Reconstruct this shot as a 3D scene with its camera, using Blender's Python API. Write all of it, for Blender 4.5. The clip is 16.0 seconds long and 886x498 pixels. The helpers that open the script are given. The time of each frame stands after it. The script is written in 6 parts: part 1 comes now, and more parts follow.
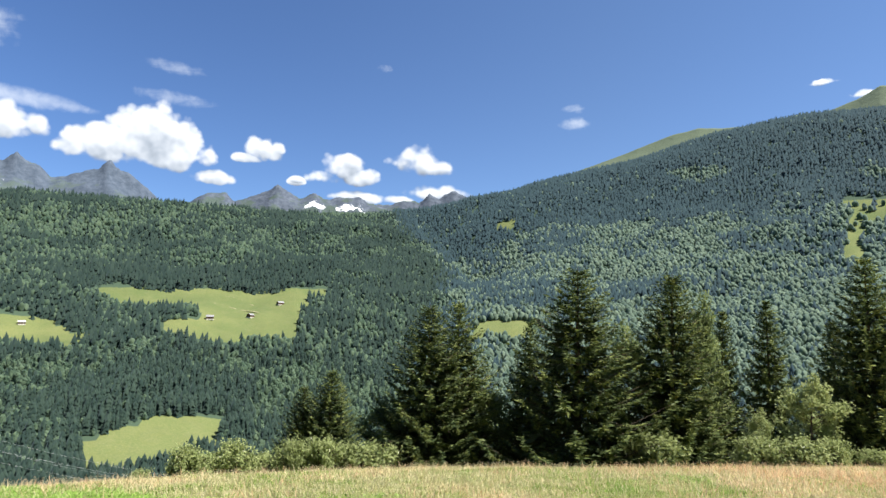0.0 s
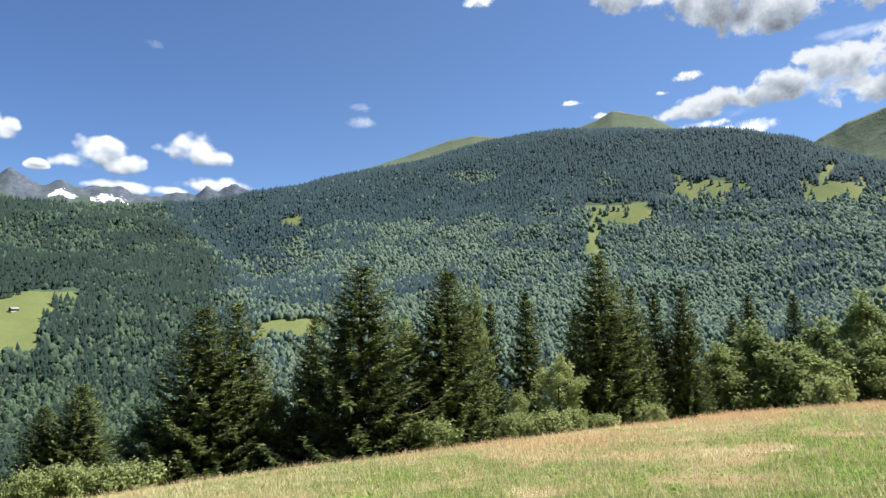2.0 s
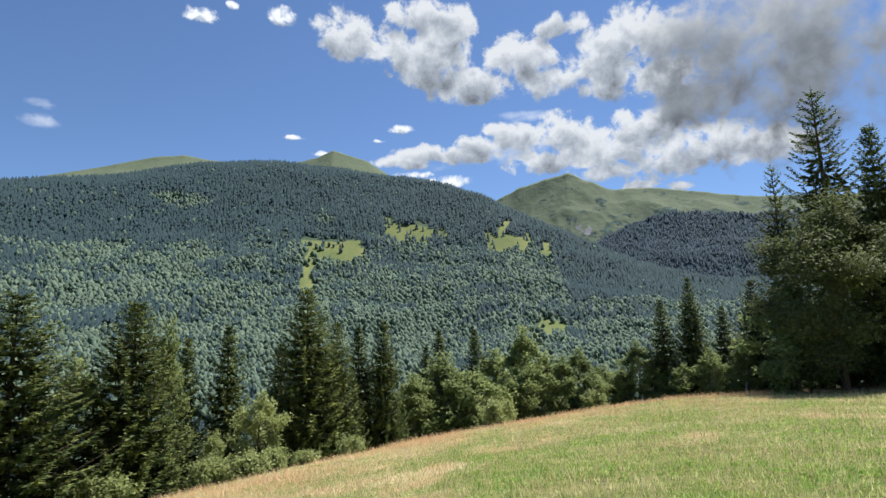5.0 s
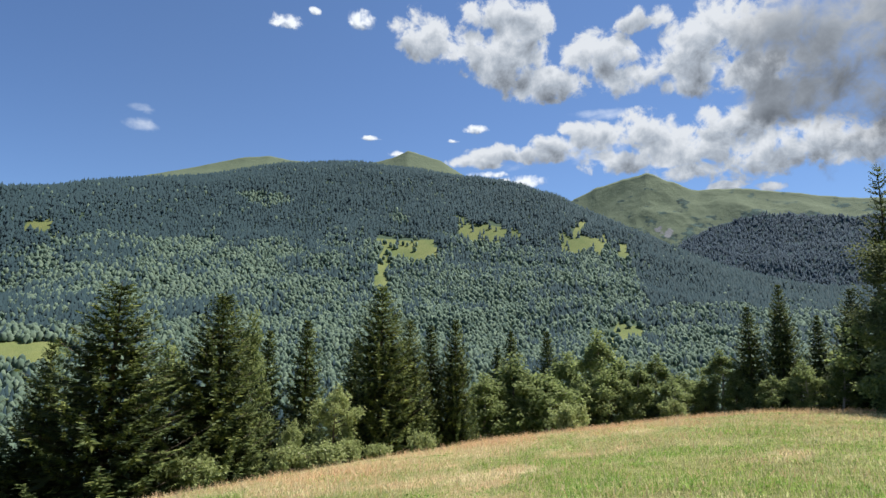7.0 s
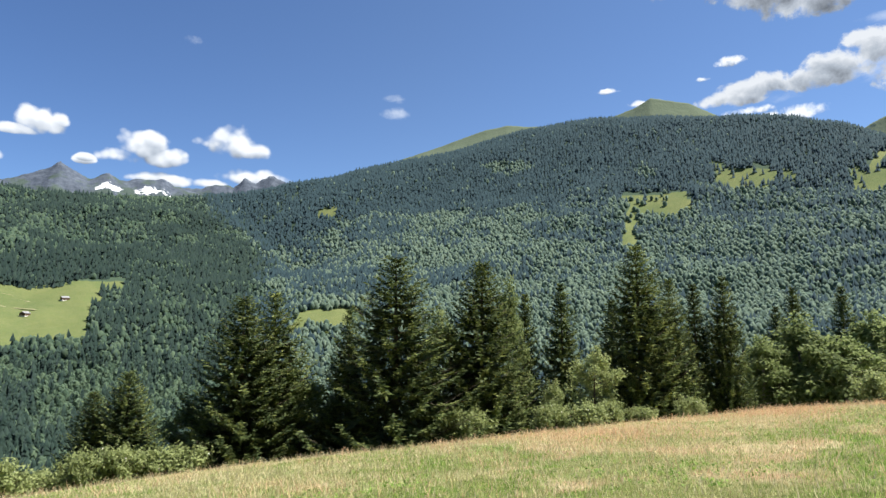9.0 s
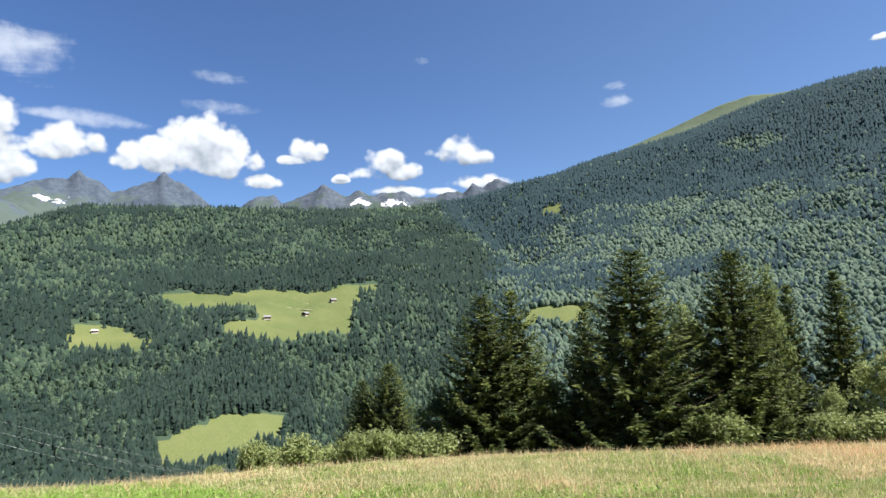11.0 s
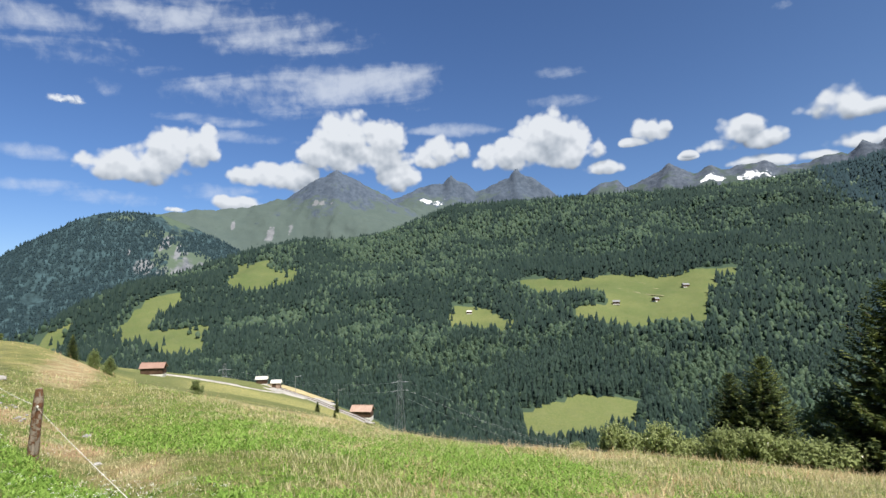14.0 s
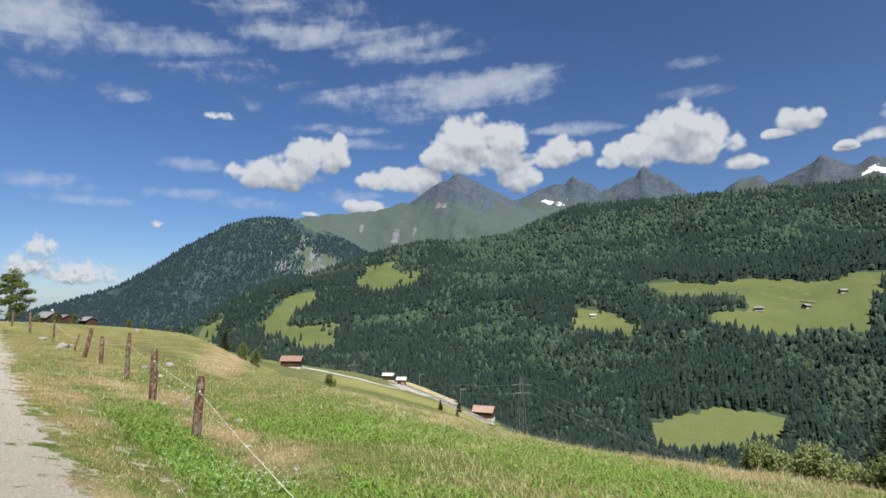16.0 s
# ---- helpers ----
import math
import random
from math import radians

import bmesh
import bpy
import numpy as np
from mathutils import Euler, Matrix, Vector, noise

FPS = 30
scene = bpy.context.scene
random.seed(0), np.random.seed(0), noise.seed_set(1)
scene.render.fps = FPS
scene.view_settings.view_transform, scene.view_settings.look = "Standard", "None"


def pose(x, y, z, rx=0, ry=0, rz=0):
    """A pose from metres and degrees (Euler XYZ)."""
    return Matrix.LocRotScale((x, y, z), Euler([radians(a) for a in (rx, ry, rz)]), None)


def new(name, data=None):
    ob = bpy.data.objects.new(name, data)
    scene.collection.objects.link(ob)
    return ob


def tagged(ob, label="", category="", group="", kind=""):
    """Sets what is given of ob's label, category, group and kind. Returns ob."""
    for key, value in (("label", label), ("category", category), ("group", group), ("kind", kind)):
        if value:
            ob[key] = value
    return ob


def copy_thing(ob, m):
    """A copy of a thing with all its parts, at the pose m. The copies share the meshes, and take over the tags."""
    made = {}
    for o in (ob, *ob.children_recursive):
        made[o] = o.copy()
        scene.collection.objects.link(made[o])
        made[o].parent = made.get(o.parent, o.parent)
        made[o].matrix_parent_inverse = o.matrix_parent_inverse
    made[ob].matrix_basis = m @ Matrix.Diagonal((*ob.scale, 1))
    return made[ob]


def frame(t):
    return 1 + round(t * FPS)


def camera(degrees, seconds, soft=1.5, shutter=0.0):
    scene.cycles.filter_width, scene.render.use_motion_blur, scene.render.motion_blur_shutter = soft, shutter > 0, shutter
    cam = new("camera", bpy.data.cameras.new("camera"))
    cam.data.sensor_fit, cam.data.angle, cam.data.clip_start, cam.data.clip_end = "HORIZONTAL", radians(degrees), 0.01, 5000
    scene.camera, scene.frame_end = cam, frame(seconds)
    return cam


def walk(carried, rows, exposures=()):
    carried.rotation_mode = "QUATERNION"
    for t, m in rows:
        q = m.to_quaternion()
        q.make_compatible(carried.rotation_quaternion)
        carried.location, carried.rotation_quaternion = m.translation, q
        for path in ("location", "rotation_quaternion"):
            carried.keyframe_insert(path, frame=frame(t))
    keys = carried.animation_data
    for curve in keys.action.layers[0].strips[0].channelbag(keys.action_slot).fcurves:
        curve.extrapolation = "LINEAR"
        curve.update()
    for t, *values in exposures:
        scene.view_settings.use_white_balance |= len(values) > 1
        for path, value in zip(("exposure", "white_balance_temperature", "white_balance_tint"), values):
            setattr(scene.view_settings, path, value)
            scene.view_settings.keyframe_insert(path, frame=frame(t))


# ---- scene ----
EYE = 1.6          # eye height over the track, metres
ARM = 0.36         # the camera is held at arm's length and swung round
cam = camera(74.8, 16.0, 1.5)
# seconds, yaw (left positive), pitch (up positive), roll (right side up positive)
ROWS = [
    (0, -0.00, 6.97, 2.12),
    (0.5, -4.38, 6.81, 1.66),
    (1, -9.70, 6.75, 0.96),
    (1.5, -15.45, 6.79, 0.33),
    (2, -21.00, 6.99, -0.29),
    (2.5, -26.08, 7.33, -0.61),
    (3, -30.88, 7.76, -0.87),
    (3.5, -35.60, 8.30, -1.05),
    (4, -40.40, 8.86, -1.20),
    (4.5, -45.09, 9.50, -1.28),
    (4.7, -46.74, 9.70, -1.24),
    (5.22, -50.09, 10.28, -0.99),
    (5.75, -50.70, 10.67, -0.38),
    (6.28, -48.60, 10.70, 0.31),
    (6.8, -43.85, 10.22, 0.82),
    (7, -41.69, 9.99, 0.99),
    (7.5, -35.78, 9.17, 1.26),
    (8, -29.62, 8.07, 1.17),
    (8.5, -23.55, 6.94, 0.64),
    (9, -17.62, 6.10, 0.06),
    (9.2, -15.28, 5.91, -0.11),
    (9.72, -9.24, 5.49, -0.54),
    (10.25, -3.48, 5.58, -0.75),
    (10.78, 2.15, 5.85, -0.82),
    (11.3, 7.77, 5.96, -0.83),
    (11.5, 9.89, 5.95, -0.85),
    (12, 15.33, 5.85, -0.83),
    (12.5, 20.87, 5.65, -0.71),
    (13, 26.45, 5.38, -0.64),
    (13.5, 32.26, 5.02, -0.50),
    (14, 38.05, 4.80, -0.34),
    (14.5, 43.26, 4.69, -0.15),
    (15, 47.24, 4.81, 0.04),
    (15.5, 49.49, 4.93, 0.31),
    (16, 50.02, 4.93, 0.60),
]


def eye_pose(yaw, pitch, roll):
    a = radians(yaw)
    turn = Euler((radians(90 + pitch), 0, a)).to_matrix().to_4x4() @ Matrix.Rotation(radians(roll), 4, "Z")
    return Matrix.Translation((-ARM * math.sin(a), ARM * math.cos(a), EYE)) @ turn


# the camera opens up towards the darker slopes and stops down on the bright pasture
EXPOSURES = [(0.0, 1.10), (4.5, 0.94), (7.2, 0.86), (9.0, 1.0), (11.5, 1.02), (13.5, 0.72), (15.5, 0.42), (16.0, 0.36)]
walk(cam, [(t, eye_pose(y, p, r)) for t, y, p, r in ROWS], EXPOSURES)

# ---- light ----
SUN_AZ, SUN_EL = -103.0, 60.0     # degrees left of straight ahead, degrees up
world = bpy.data.worlds.new("world")
scene.world = world
world.use_nodes = True
sky = world.node_tree.nodes.new("ShaderNodeTexSky")
sky.sky_type, sky.sun_disc = "NISHITA", False
sky.sun_elevation, sky.sun_rotation = radians(SUN_EL), radians(-SUN_AZ)
sky.altitude, sky.air_density, sky.dust_density, sky.ozone_density = 1500, 1.0, 0.3, 1.2
SKY_STRENGTH = 0.066
sun = new("sun", bpy.data.lights.new("sun", "SUN"))
sun.data.energy, sun.data.angle, sun.data.color = 5.0, radians(0.5), (1.0, 0.955, 0.88)
_a, _e = radians(SUN_AZ), radians(SUN_EL)
sun_way = Vector((-math.sin(_a) * math.cos(_e), math.cos(_a) * math.cos(_e), math.sin(_e)))
sun.matrix_world = Matrix.Translation((0, 0, 60)) @ sun_way.to_track_quat("Z", "Y").to_matrix().to_4x4()


# ---- small tools ----
def smooth(t):
    t = np.clip(t, 0, 1)
    return t * t * (3 - 2 * t)


def curve(xs, ys):
    """A smooth monotone curve through the given plan values."""
    xs, ys = np.array(xs, float), np.array(ys, float)
    h, d = np.diff(xs), np.diff(ys) / np.diff(xs)
    m = np.zeros_like(ys)
    for i in range(1, len(xs) - 1):
        if d[i - 1] * d[i] > 0:
            w1, w2 = 2 * h[i] + h[i - 1], h[i] + 2 * h[i - 1]
            m[i] = (w1 + w2) / (w1 / d[i - 1] + w2 / d[i])
    m[0], m[-1] = d[0], d[-1]

    def f(x):
        x = np.clip(np.asarray(x, float), xs[0], xs[-1])
        i = np.clip(np.searchsorted(xs, x) - 1, 0, len(xs) - 2)
        t = (x - xs[i]) / h[i]
        return ((1 + 2 * t) * (1 - t) ** 2 * ys[i] + t * (1 - t) ** 2 * h[i] * m[i]
                + t * t * (3 - 2 * t) * ys[i + 1] + t * t * (t - 1) * h[i] * m[i + 1])
    return f


def vnoise(x, y, seed=0):
    """Value noise in the plane, 0..1."""
    xi, yi = np.floor(x).astype(np.int64), np.floor(y).astype(np.int64)
    fx, fy = x - xi, y - yi
    fx, fy = fx * fx * (3 - 2 * fx), fy * fy * (3 - 2 * fy)

    def h(a, b):
        n = (a * 374761393 + b * 668265263 + seed * 982451653) & 0xFFFFFFFF
        n = ((n ^ (n >> 13)) * 1274126177) & 0xFFFFFFFF
        return ((n ^ (n >> 16)) & 0xFFFFFF) / float(0xFFFFFF)
    return ((h(xi, yi) * (1 - fx) + h(xi + 1, yi) * fx) * (1 - fy)
            + (h(xi, yi + 1) * (1 - fx) + h(xi + 1, yi + 1) * fx) * fy)


def fbm(x, y, seed=0, octaves=5):
    v, a, tot = 0, 0.5, 0
    for k in range(octaves):
        v, tot = v + a * vnoise(x * 2 ** k, y * 2 ** k, seed + k), tot + a
        a *= 0.5
    return v / tot


def polar(az, r):
    a = np.radians(az)
    return -r * np.sin(a), r * np.cos(a)


def mesh_of(name, verts, faces, mats, uvs=None, attrs=None, smooth_on=False, index=None):
    """A mesh from numpy arrays; faces is one array of triangles or of quads."""
    verts, faces = np.asarray(verts, np.float32), np.asarray(faces, np.int32)
    me, n = bpy.data.meshes.new(name), faces.shape[1]
    me.vertices.add(len(verts))
    me.vertices.foreach_set("co", verts.ravel())
    me.loops.add(faces.size)
    me.loops.foreach_set("vertex_index", faces.ravel())
    me.polygons.add(len(faces))
    me.polygons.foreach_set("loop_start", np.arange(0, faces.size, n, dtype=np.int32))
    me.polygons.foreach_set("loop_total", np.full(len(faces), n, np.int32))
    if index is not None:
        me.polygons.foreach_set("material_index", np.asarray(index, np.int32))
    me.polygons.foreach_set("use_smooth", np.full(len(faces), smooth_on))
    for m in mats:
        me.materials.append(m)
    if uvs is not None:
        me.uv_layers.new(name="UVMap").data.foreach_set("uv", np.asarray(uvs, np.float32)[faces.ravel()].ravel())
    for k, v in (attrs or {}).items():
        me.attributes.new(k, "FLOAT", "POINT").data.foreach_set("value", np.asarray(v, np.float32))
    me.update(calc_edges=True)
    me.validate()
    return me


def part(name, me, parent=None, label="", m=None):
    """Links a mesh (or a bmesh with its material) as one object under a thing."""
    if isinstance(me, tuple):
        bm, material = me
        me = bpy.data.meshes.new(name)
        bm.to_mesh(me)
        bm.free()
        me.materials.append(material)
    ob = new(name, me)
    if m is not None:
        ob.matrix_basis = m
    ob.parent = parent
    return tagged(ob, label)


# ---- materials ----
class Nodes:
    """Short hand for building a node material."""

    def __init__(self, name, tree=None):
        self.t = tree
        if tree:
            return
        self.m = bpy.data.materials.new(name)
        self.m.use_nodes = True
        self.t = self.m.node_tree
        self.t.nodes.clear()
        self.out = self.n("ShaderNodeOutputMaterial")

    def n(self, kind, **kw):
        node = self.t.nodes.new(kind)
        for k, v in kw.items():
            if k == "attribute_name":
                node.attribute_name = v
            else:
                s = node.inputs[k.replace("_", " ")]
                if isinstance(v, bpy.types.NodeSocket):
                    self.t.links.new(v, s)
                else:
                    s.default_value = v
        return node

    def link(self, a, b):
        self.t.links.new(a, b)

    def math(self, op, a, b=0.0, c=None):
        node = self.t.nodes.new("ShaderNodeMath")
        node.operation = op
        for i, v in enumerate((a, b) if c is None else (a, b, c)):
            if isinstance(v, bpy.types.NodeSocket):
                self.t.links.new(v, node.inputs[i])
            else:
                node.inputs[i].default_value = v
        return node.outputs[0]

    def ramp(self, v, *stops):
        node = self.t.nodes.new("ShaderNodeValToRGB")
        el = node.color_ramp.elements
        while len(el) < len(stops):
            el.new(0.5)
        for e, (p, c) in zip(el, stops):
            e.position, e.color = p, (*c, 1) if len(c) == 3 else c
        self.link(v, node.inputs[0])
        return node.outputs[0]

    def mix(self, f, a, b, mode="MIX"):
        node = self.t.nodes.new("ShaderNodeMix")
        node.data_type, node.blend_type = "RGBA", mode
        for v, s in ((f, node.inputs[0]), (a, node.inputs[6]), (b, node.inputs[7])):
            if isinstance(v, bpy.types.NodeSocket):
                self.link(v, s)
            else:
                s.default_value = v if s == node.inputs[0] else (*v, 1)
        return node.outputs[2]

    def noise(self, scale, detail=4.0, rough=0.6, vec=None, dist=0.0):
        node = self.n("ShaderNodeTexNoise", Scale=scale, Detail=detail, Roughness=rough, Distortion=dist)
        if vec is None:
            vec = self.n("ShaderNodeNewGeometry").outputs["Position"]
        self.link(vec, node.inputs["Vector"])
        return node.outputs["Fac"]

    def attr(self, name):
        return self.n("ShaderNodeAttribute", attribute_name=name).outputs["Fac"]

    def bsdf(self, color, rough=0.8, bump=None, dist=0.02, strength=0.6, spec=0.3, translucent=None, metal=0.0, sheen=0.0):
        b = self.n("ShaderNodeBsdfPrincipled", Roughness=rough, Metallic=metal)
        b.inputs["Specular IOR Level"].default_value = spec
        b.inputs["Sheen Weight"].default_value, b.inputs["Sheen Roughness"].default_value = sheen, 0.6
        # blue tint: on far foliage the sheen imitates haze
        b.inputs["Sheen Tint"].default_value = (0.62, 0.83, 1.0, 1)
        if isinstance(color, bpy.types.NodeSocket):
            self.link(color, b.inputs["Base Color"])
        else:
            b.inputs["Base Color"].default_value = (*color, 1)
        if bump is not None:
            k = self.n("ShaderNodeBump", Strength=strength, Distance=dist, Height=bump)
            self.link(k.outputs[0], b.inputs["Normal"])
        last = b.outputs[0]
        if translucent:
            tr = self.n("ShaderNodeBsdfTranslucent")
            if isinstance(color, bpy.types.NodeSocket):
                self.link(color, tr.inputs[0])
            else:
                tr.inputs[0].default_value = (*color, 1)
            mx = self.n("ShaderNodeMixShader", Fac=translucent)
            self.link(last, mx.inputs[1])
            self.link(tr.outputs[0], mx.inputs[2])
            last = mx.outputs[0]
        self.link(last, self.out.inputs[0])
        return self.m


# ---- the sky: clear blue with fair-weather clouds (bearing, elevation, half width, half height, in degrees) ----
CUMULI_WEST = [(62.9, 13.2, 4.15, 2.64), (66.8, 11.3, 4.8, 2.02), (60.3, 13.6, 1.81, 2.21), (64.7, 12.1, 3.76, 2.63), (54.3, 11.2, 4.54, 1.97), (57.6, 8.8, 2.85, 1.06), (51.7, 11.7, 1.81, 1.52), (46.9, 15.5, 4.02, 2.97), (43.8, 15.2, 3.11, 2.66), (49.5, 13.7, 3.5, 2.1), (45.5, 13.3, 5.7, 3), (42.7, 11.7, 2.98, 2.25)]
CUMULI_MID = [(38, 14.1, 3.37, 2.05), (36.3, 14.3, 1.81, 1.61), (39.6, 13.4, 1.81, 1.33), (27.3, 15.4, 3.76, 3.3), (25.1, 13.9, 2.98, 2.46), (29.1, 13.9, 3.37, 2.1), (32.4, 13.5, 2.98, 2.16), (27.1, 13.2, 5.05, 1.81), (23.2, 13.8, 1.43, 1.35), (22.4, 12.1, 2.33, 1.02), (18, 15.1, 2.2, 1.65), (16.6, 15.6, 1.04, 1.12), (19.3, 14.3, 1.68, 0.77), (14.8, 12.6, 1.04, 0.56)]
CUMULI_FAIR = [(10.7, 14.2, 3.02, 1.66), (9.6, 14.7, 1.45, 1.24), (8.4, 13.4, 2.18, 1.17), (12.2, 13.3, 1.93, 1.16), (14.7, 12.8, 0.84, 0.5), (2.8, 15.2, 3.14, 2.01), (1, 14.8, 2.54, 1.19), (4.3, 15.4, 2.05, 1.26), (-0.1, 12.3, 5.21, 1.19), (8, 11.5, 4, 0.76), (4.9, 11.5, 2.79, 0.68)]
CUMULI_SMALL = [(85, 3.7, 1.44, 1.68), (81.8, 1.7, 3.67, 1.32), (85.5, 2.3, 2.55, 1.11), (63.1, 8, 0.99, 0.3), (76.6, 6.3, 0.66, 0.5), (71.5, 16.4, 1.65, 0.61), (-37.3, 19.1, 1.76, 0.47), (-34.1, 20.5, 1.32, 0.35), (-44.8, 21.6, 1.54, 0.58), (-42.5, 20.5, 0.88, 0.28), (-49.6, 16.5, 3.19, 0.78), (-46.2, 17.3, 2.53, 0.48), (-25, 30, 2.31, 0.97), (-32.5, 31, 1.87, 1.25), (-27.7, 31.3, 0.77, 0.46)]
CUMULI_BIG = [(-39.3, 29.9, 3.98, 2.78), (-43.8, 28.9, 3.69, 2.97), (-48.3, 28.3, 5.11, 3.9), (-49.6, 30.7, 3.55, 2.88), (-52.4, 25.5, 5.82, 2.33), (-57.7, 27.6, 4.97, 2.66), (-60.4, 25.3, 4.4, 2.12), (-47.2, 31.8, 5.54, 1.9), (-61.9, 30.2, 3.12, 1.66), (-66.5, 26.3, 5.54, 4.17), (-69.2, 27.9, 6.11, 3.24), (-71.4, 24.4, 4.97, 2.78), (-65.2, 24.6, 3.27, 1.66)]
CUMULI_BANK = [(-61.1, 20.3, 4.76, 2.6), (-56.7, 20.5, 4.34, 2.06), (-63.7, 18.4, 5.46, 3.02), (-59.9, 18, 4.76, 1.78), (-50.3, 19.2, 6.86, 1.29), (-45.7, 18.5, 3.64, 1.06), (-53.2, 19.9, 3.5, 1.27), (-70, 20.3, 4.2, 2.18), (-67.8, 18.6, 3.64, 2.24), (-71.2, 17.6, 6.3, 3.29), (-75.3, 17.9, 5.18, 2.38), (-79.5, 16.8, 4.2, 1.9), (-68.7, 14.9, 1.82, 0.71), (-71.8, 14.5, 1.54, 0.62), (-65.6, 16.6, 4.48, 1.22)]
CUMULI_GREY = [(-78.4, 25, 10.58, 5.9), (-81.3, 21.6, 8.2, 4.33), (-74.9, 21.8, 6.47, 3.32), (-82.6, 25.5, 7.53, 4.69), (-74.5, 27, 6.61, 4.44), (-82, 25, 11.9, 11.52), (-95, 24, 11.9, 12.24)]
WISPS = [(80.1, 21.3, 12.88, 1.92), (85.8, 21.5, 7.12, 3.06), (74.2, 22, 7.12, 1.38), (85.6, 17.7, 3.5, 1.04), (79.9, 17.3, 2.5, 0.93), (64.6, 25.4, 7.75, 2.69), (54.4, 24.2, 11.38, 2.15), (57.8, 18.7, 9.38, 1.69), (49.2, 20, 7.5, 2.54), (42.9, 20.7, 4.62, 2.63), (68.5, 17.9, 2, 0.81)]
VEILS = [(61, 16.3, 4.92, 0.56), (56.6, 14.9, 5.04, 0.58), (73.7, 11.8, 3.12, 0.66), (84.3, 9.2, 4.32, 0.94), (82.3, 8, 4.56, 0.61), (73.6, 9.3, 5.4, 0.67), (68.2, 8.8, 4.8, 0.82), (37.4, 16.3, 4.2, 0.44), (26, 18.7, 3.72, 0.64), (25.9, 21.1, 3.24, 0.52), (59.8, 9.8, 3.96, 0.91), (36.9, 16.4, 2.88, 0.67), (25.9, 21.3, 2.88, 0.62), (-57.9, 22.5, 4.08, 0.49), (-48, 18, 4.2, 0.66), (-55.5, 19, 5.4, 1.54)]
SCRAPS = [(6.6, 23.8, 1.005, 0.455), (-12.8, 19.1, 1.515, 0.676), (-12.8, 20.6, 1.35, 0.455)]


def build_sky():
    k = Nodes("sky", world.node_tree)
    way = k.n("ShaderNodeTexCoord").outputs["Generated"]
    xyz = k.n("ShaderNodeSeparateXYZ", Vector=way)
    az = k.math("MULTIPLY", k.math("ARCTAN2", k.math("MULTIPLY", xyz.outputs[0], -1.0), xyz.outputs[1]), 180 / math.pi)
    el = k.math("MULTIPLY", k.math("ARCSINE", xyz.outputs[2]), 180 / math.pi)

    def field(blobs, flat):
        best = low = None
        for a, e, w, h in blobs:
            u = k.math("MULTIPLY_ADD", az, 1 / w, -a / w)
            v = k.math("MULTIPLY_ADD", el, 1 / h, -e / h)
            vv = k.math("MAXIMUM", v, k.math("MULTIPLY", v, -flat))
            uu = k.math("MULTIPLY", u, u)
            f = k.math("SUBTRACT", 1.0, k.math("MULTIPLY_ADD", vv, vv, uu))
            v2 = k.math("ADD", v, 0.5)
            g = k.math("SUBTRACT", 1.0, k.math("MULTIPLY_ADD", v2, v2, uu))
            best = f if best is None else k.math("MAXIMUM", best, f)
            low = g if low is None else k.math("MAXIMUM", low, g)
        return best, low

    def step(v, a, b):
        m = k.n("ShaderNodeMapRange", Value=v)
        m.interpolation_type = "SMOOTHSTEP"
        m.inputs["From Min"].default_value, m.inputs["From Max"].default_value = a, b
        return m.outputs[0]

    def shifted(x, y, z):
        s = k.t.nodes.new("ShaderNodeVectorMath")
        s.inputs[1].default_value = (x, y, z)
        k.link(way, s.inputs[0])
        return s.outputs[0]
    fine = k.noise(26, 8, 0.60, vec=way, dist=0.25)
    lit = k.noise(26, 8, 0.60, vec=shifted(0.006, 0.006, 0.014), dist=0.25)
    body = k.noise(9, 3, 0.5, vec=way)
    tiny, tiny_lit = k.noise(58, 6, 0.56, vec=way, dist=0.3), k.noise(58, 6, 0.56, vec=shifted(0.002, 0.002, 0.006), dist=0.3)
    rough_small = k.math("ADD", k.math("MULTIPLY", k.math("SUBTRACT", tiny, 0.5), 2.6), k.math("MULTIPLY", k.math("SUBTRACT", fine, 0.5), 1.2))
    relief_small = k.math("MULTIPLY", k.math("SUBTRACT", tiny, tiny_lit), 2.0)
    rough = k.math("ADD", k.math("MULTIPLY", k.math("SUBTRACT", fine, 0.5), 3.3), k.math("MULTIPLY", k.math("SUBTRACT", body, 0.5), 0.7))
    def heap(vec):
        cells = k.t.nodes.new("ShaderNodeTexVoronoi")
        cells.feature = "SMOOTH_F1"
        cells.inputs["Scale"].default_value, cells.inputs["Smoothness"].default_value = 36, 0.35
        k.link(vec, cells.inputs["Vector"])
        small = k.t.nodes.new("ShaderNodeTexVoronoi")
        small.inputs["Scale"].default_value = 95
        k.link(vec, small.inputs["Vector"])
        swell = k.math("MULTIPLY", k.math("SUBTRACT", k.noise(17, 3, 0.5, vec=vec), 0.5), 1.7)
        lump = k.math("MULTIPLY", k.math("SUBTRACT", 0.42, cells.outputs["Distance"]), 0.75)
        return k.math("ADD", swell, k.math("ADD", lump, k.math("MULTIPLY", k.math("SUBTRACT", 0.45, small.outputs["Distance"]), 0.26)))
    puff = heap(way)
    puff_relief = k.math("MULTIPLY", k.math("SUBTRACT", puff, heap(shifted(0.003, 0.003, 0.009))), 0.60)
    relief = k.math("MULTIPLY", k.math("SUBTRACT", fine, lit), 1.7)
    tint = k.mix(step(el, 0.0, 13.0), (0.77, 0.85, 1.02), (0.745, 0.865, 1.02))
    glow = k.math("MULTIPLY_ADD", k.math("COSINE", k.math("MULTIPLY_ADD", az, math.pi / 180, radians(35))), 0.36, 0.80)
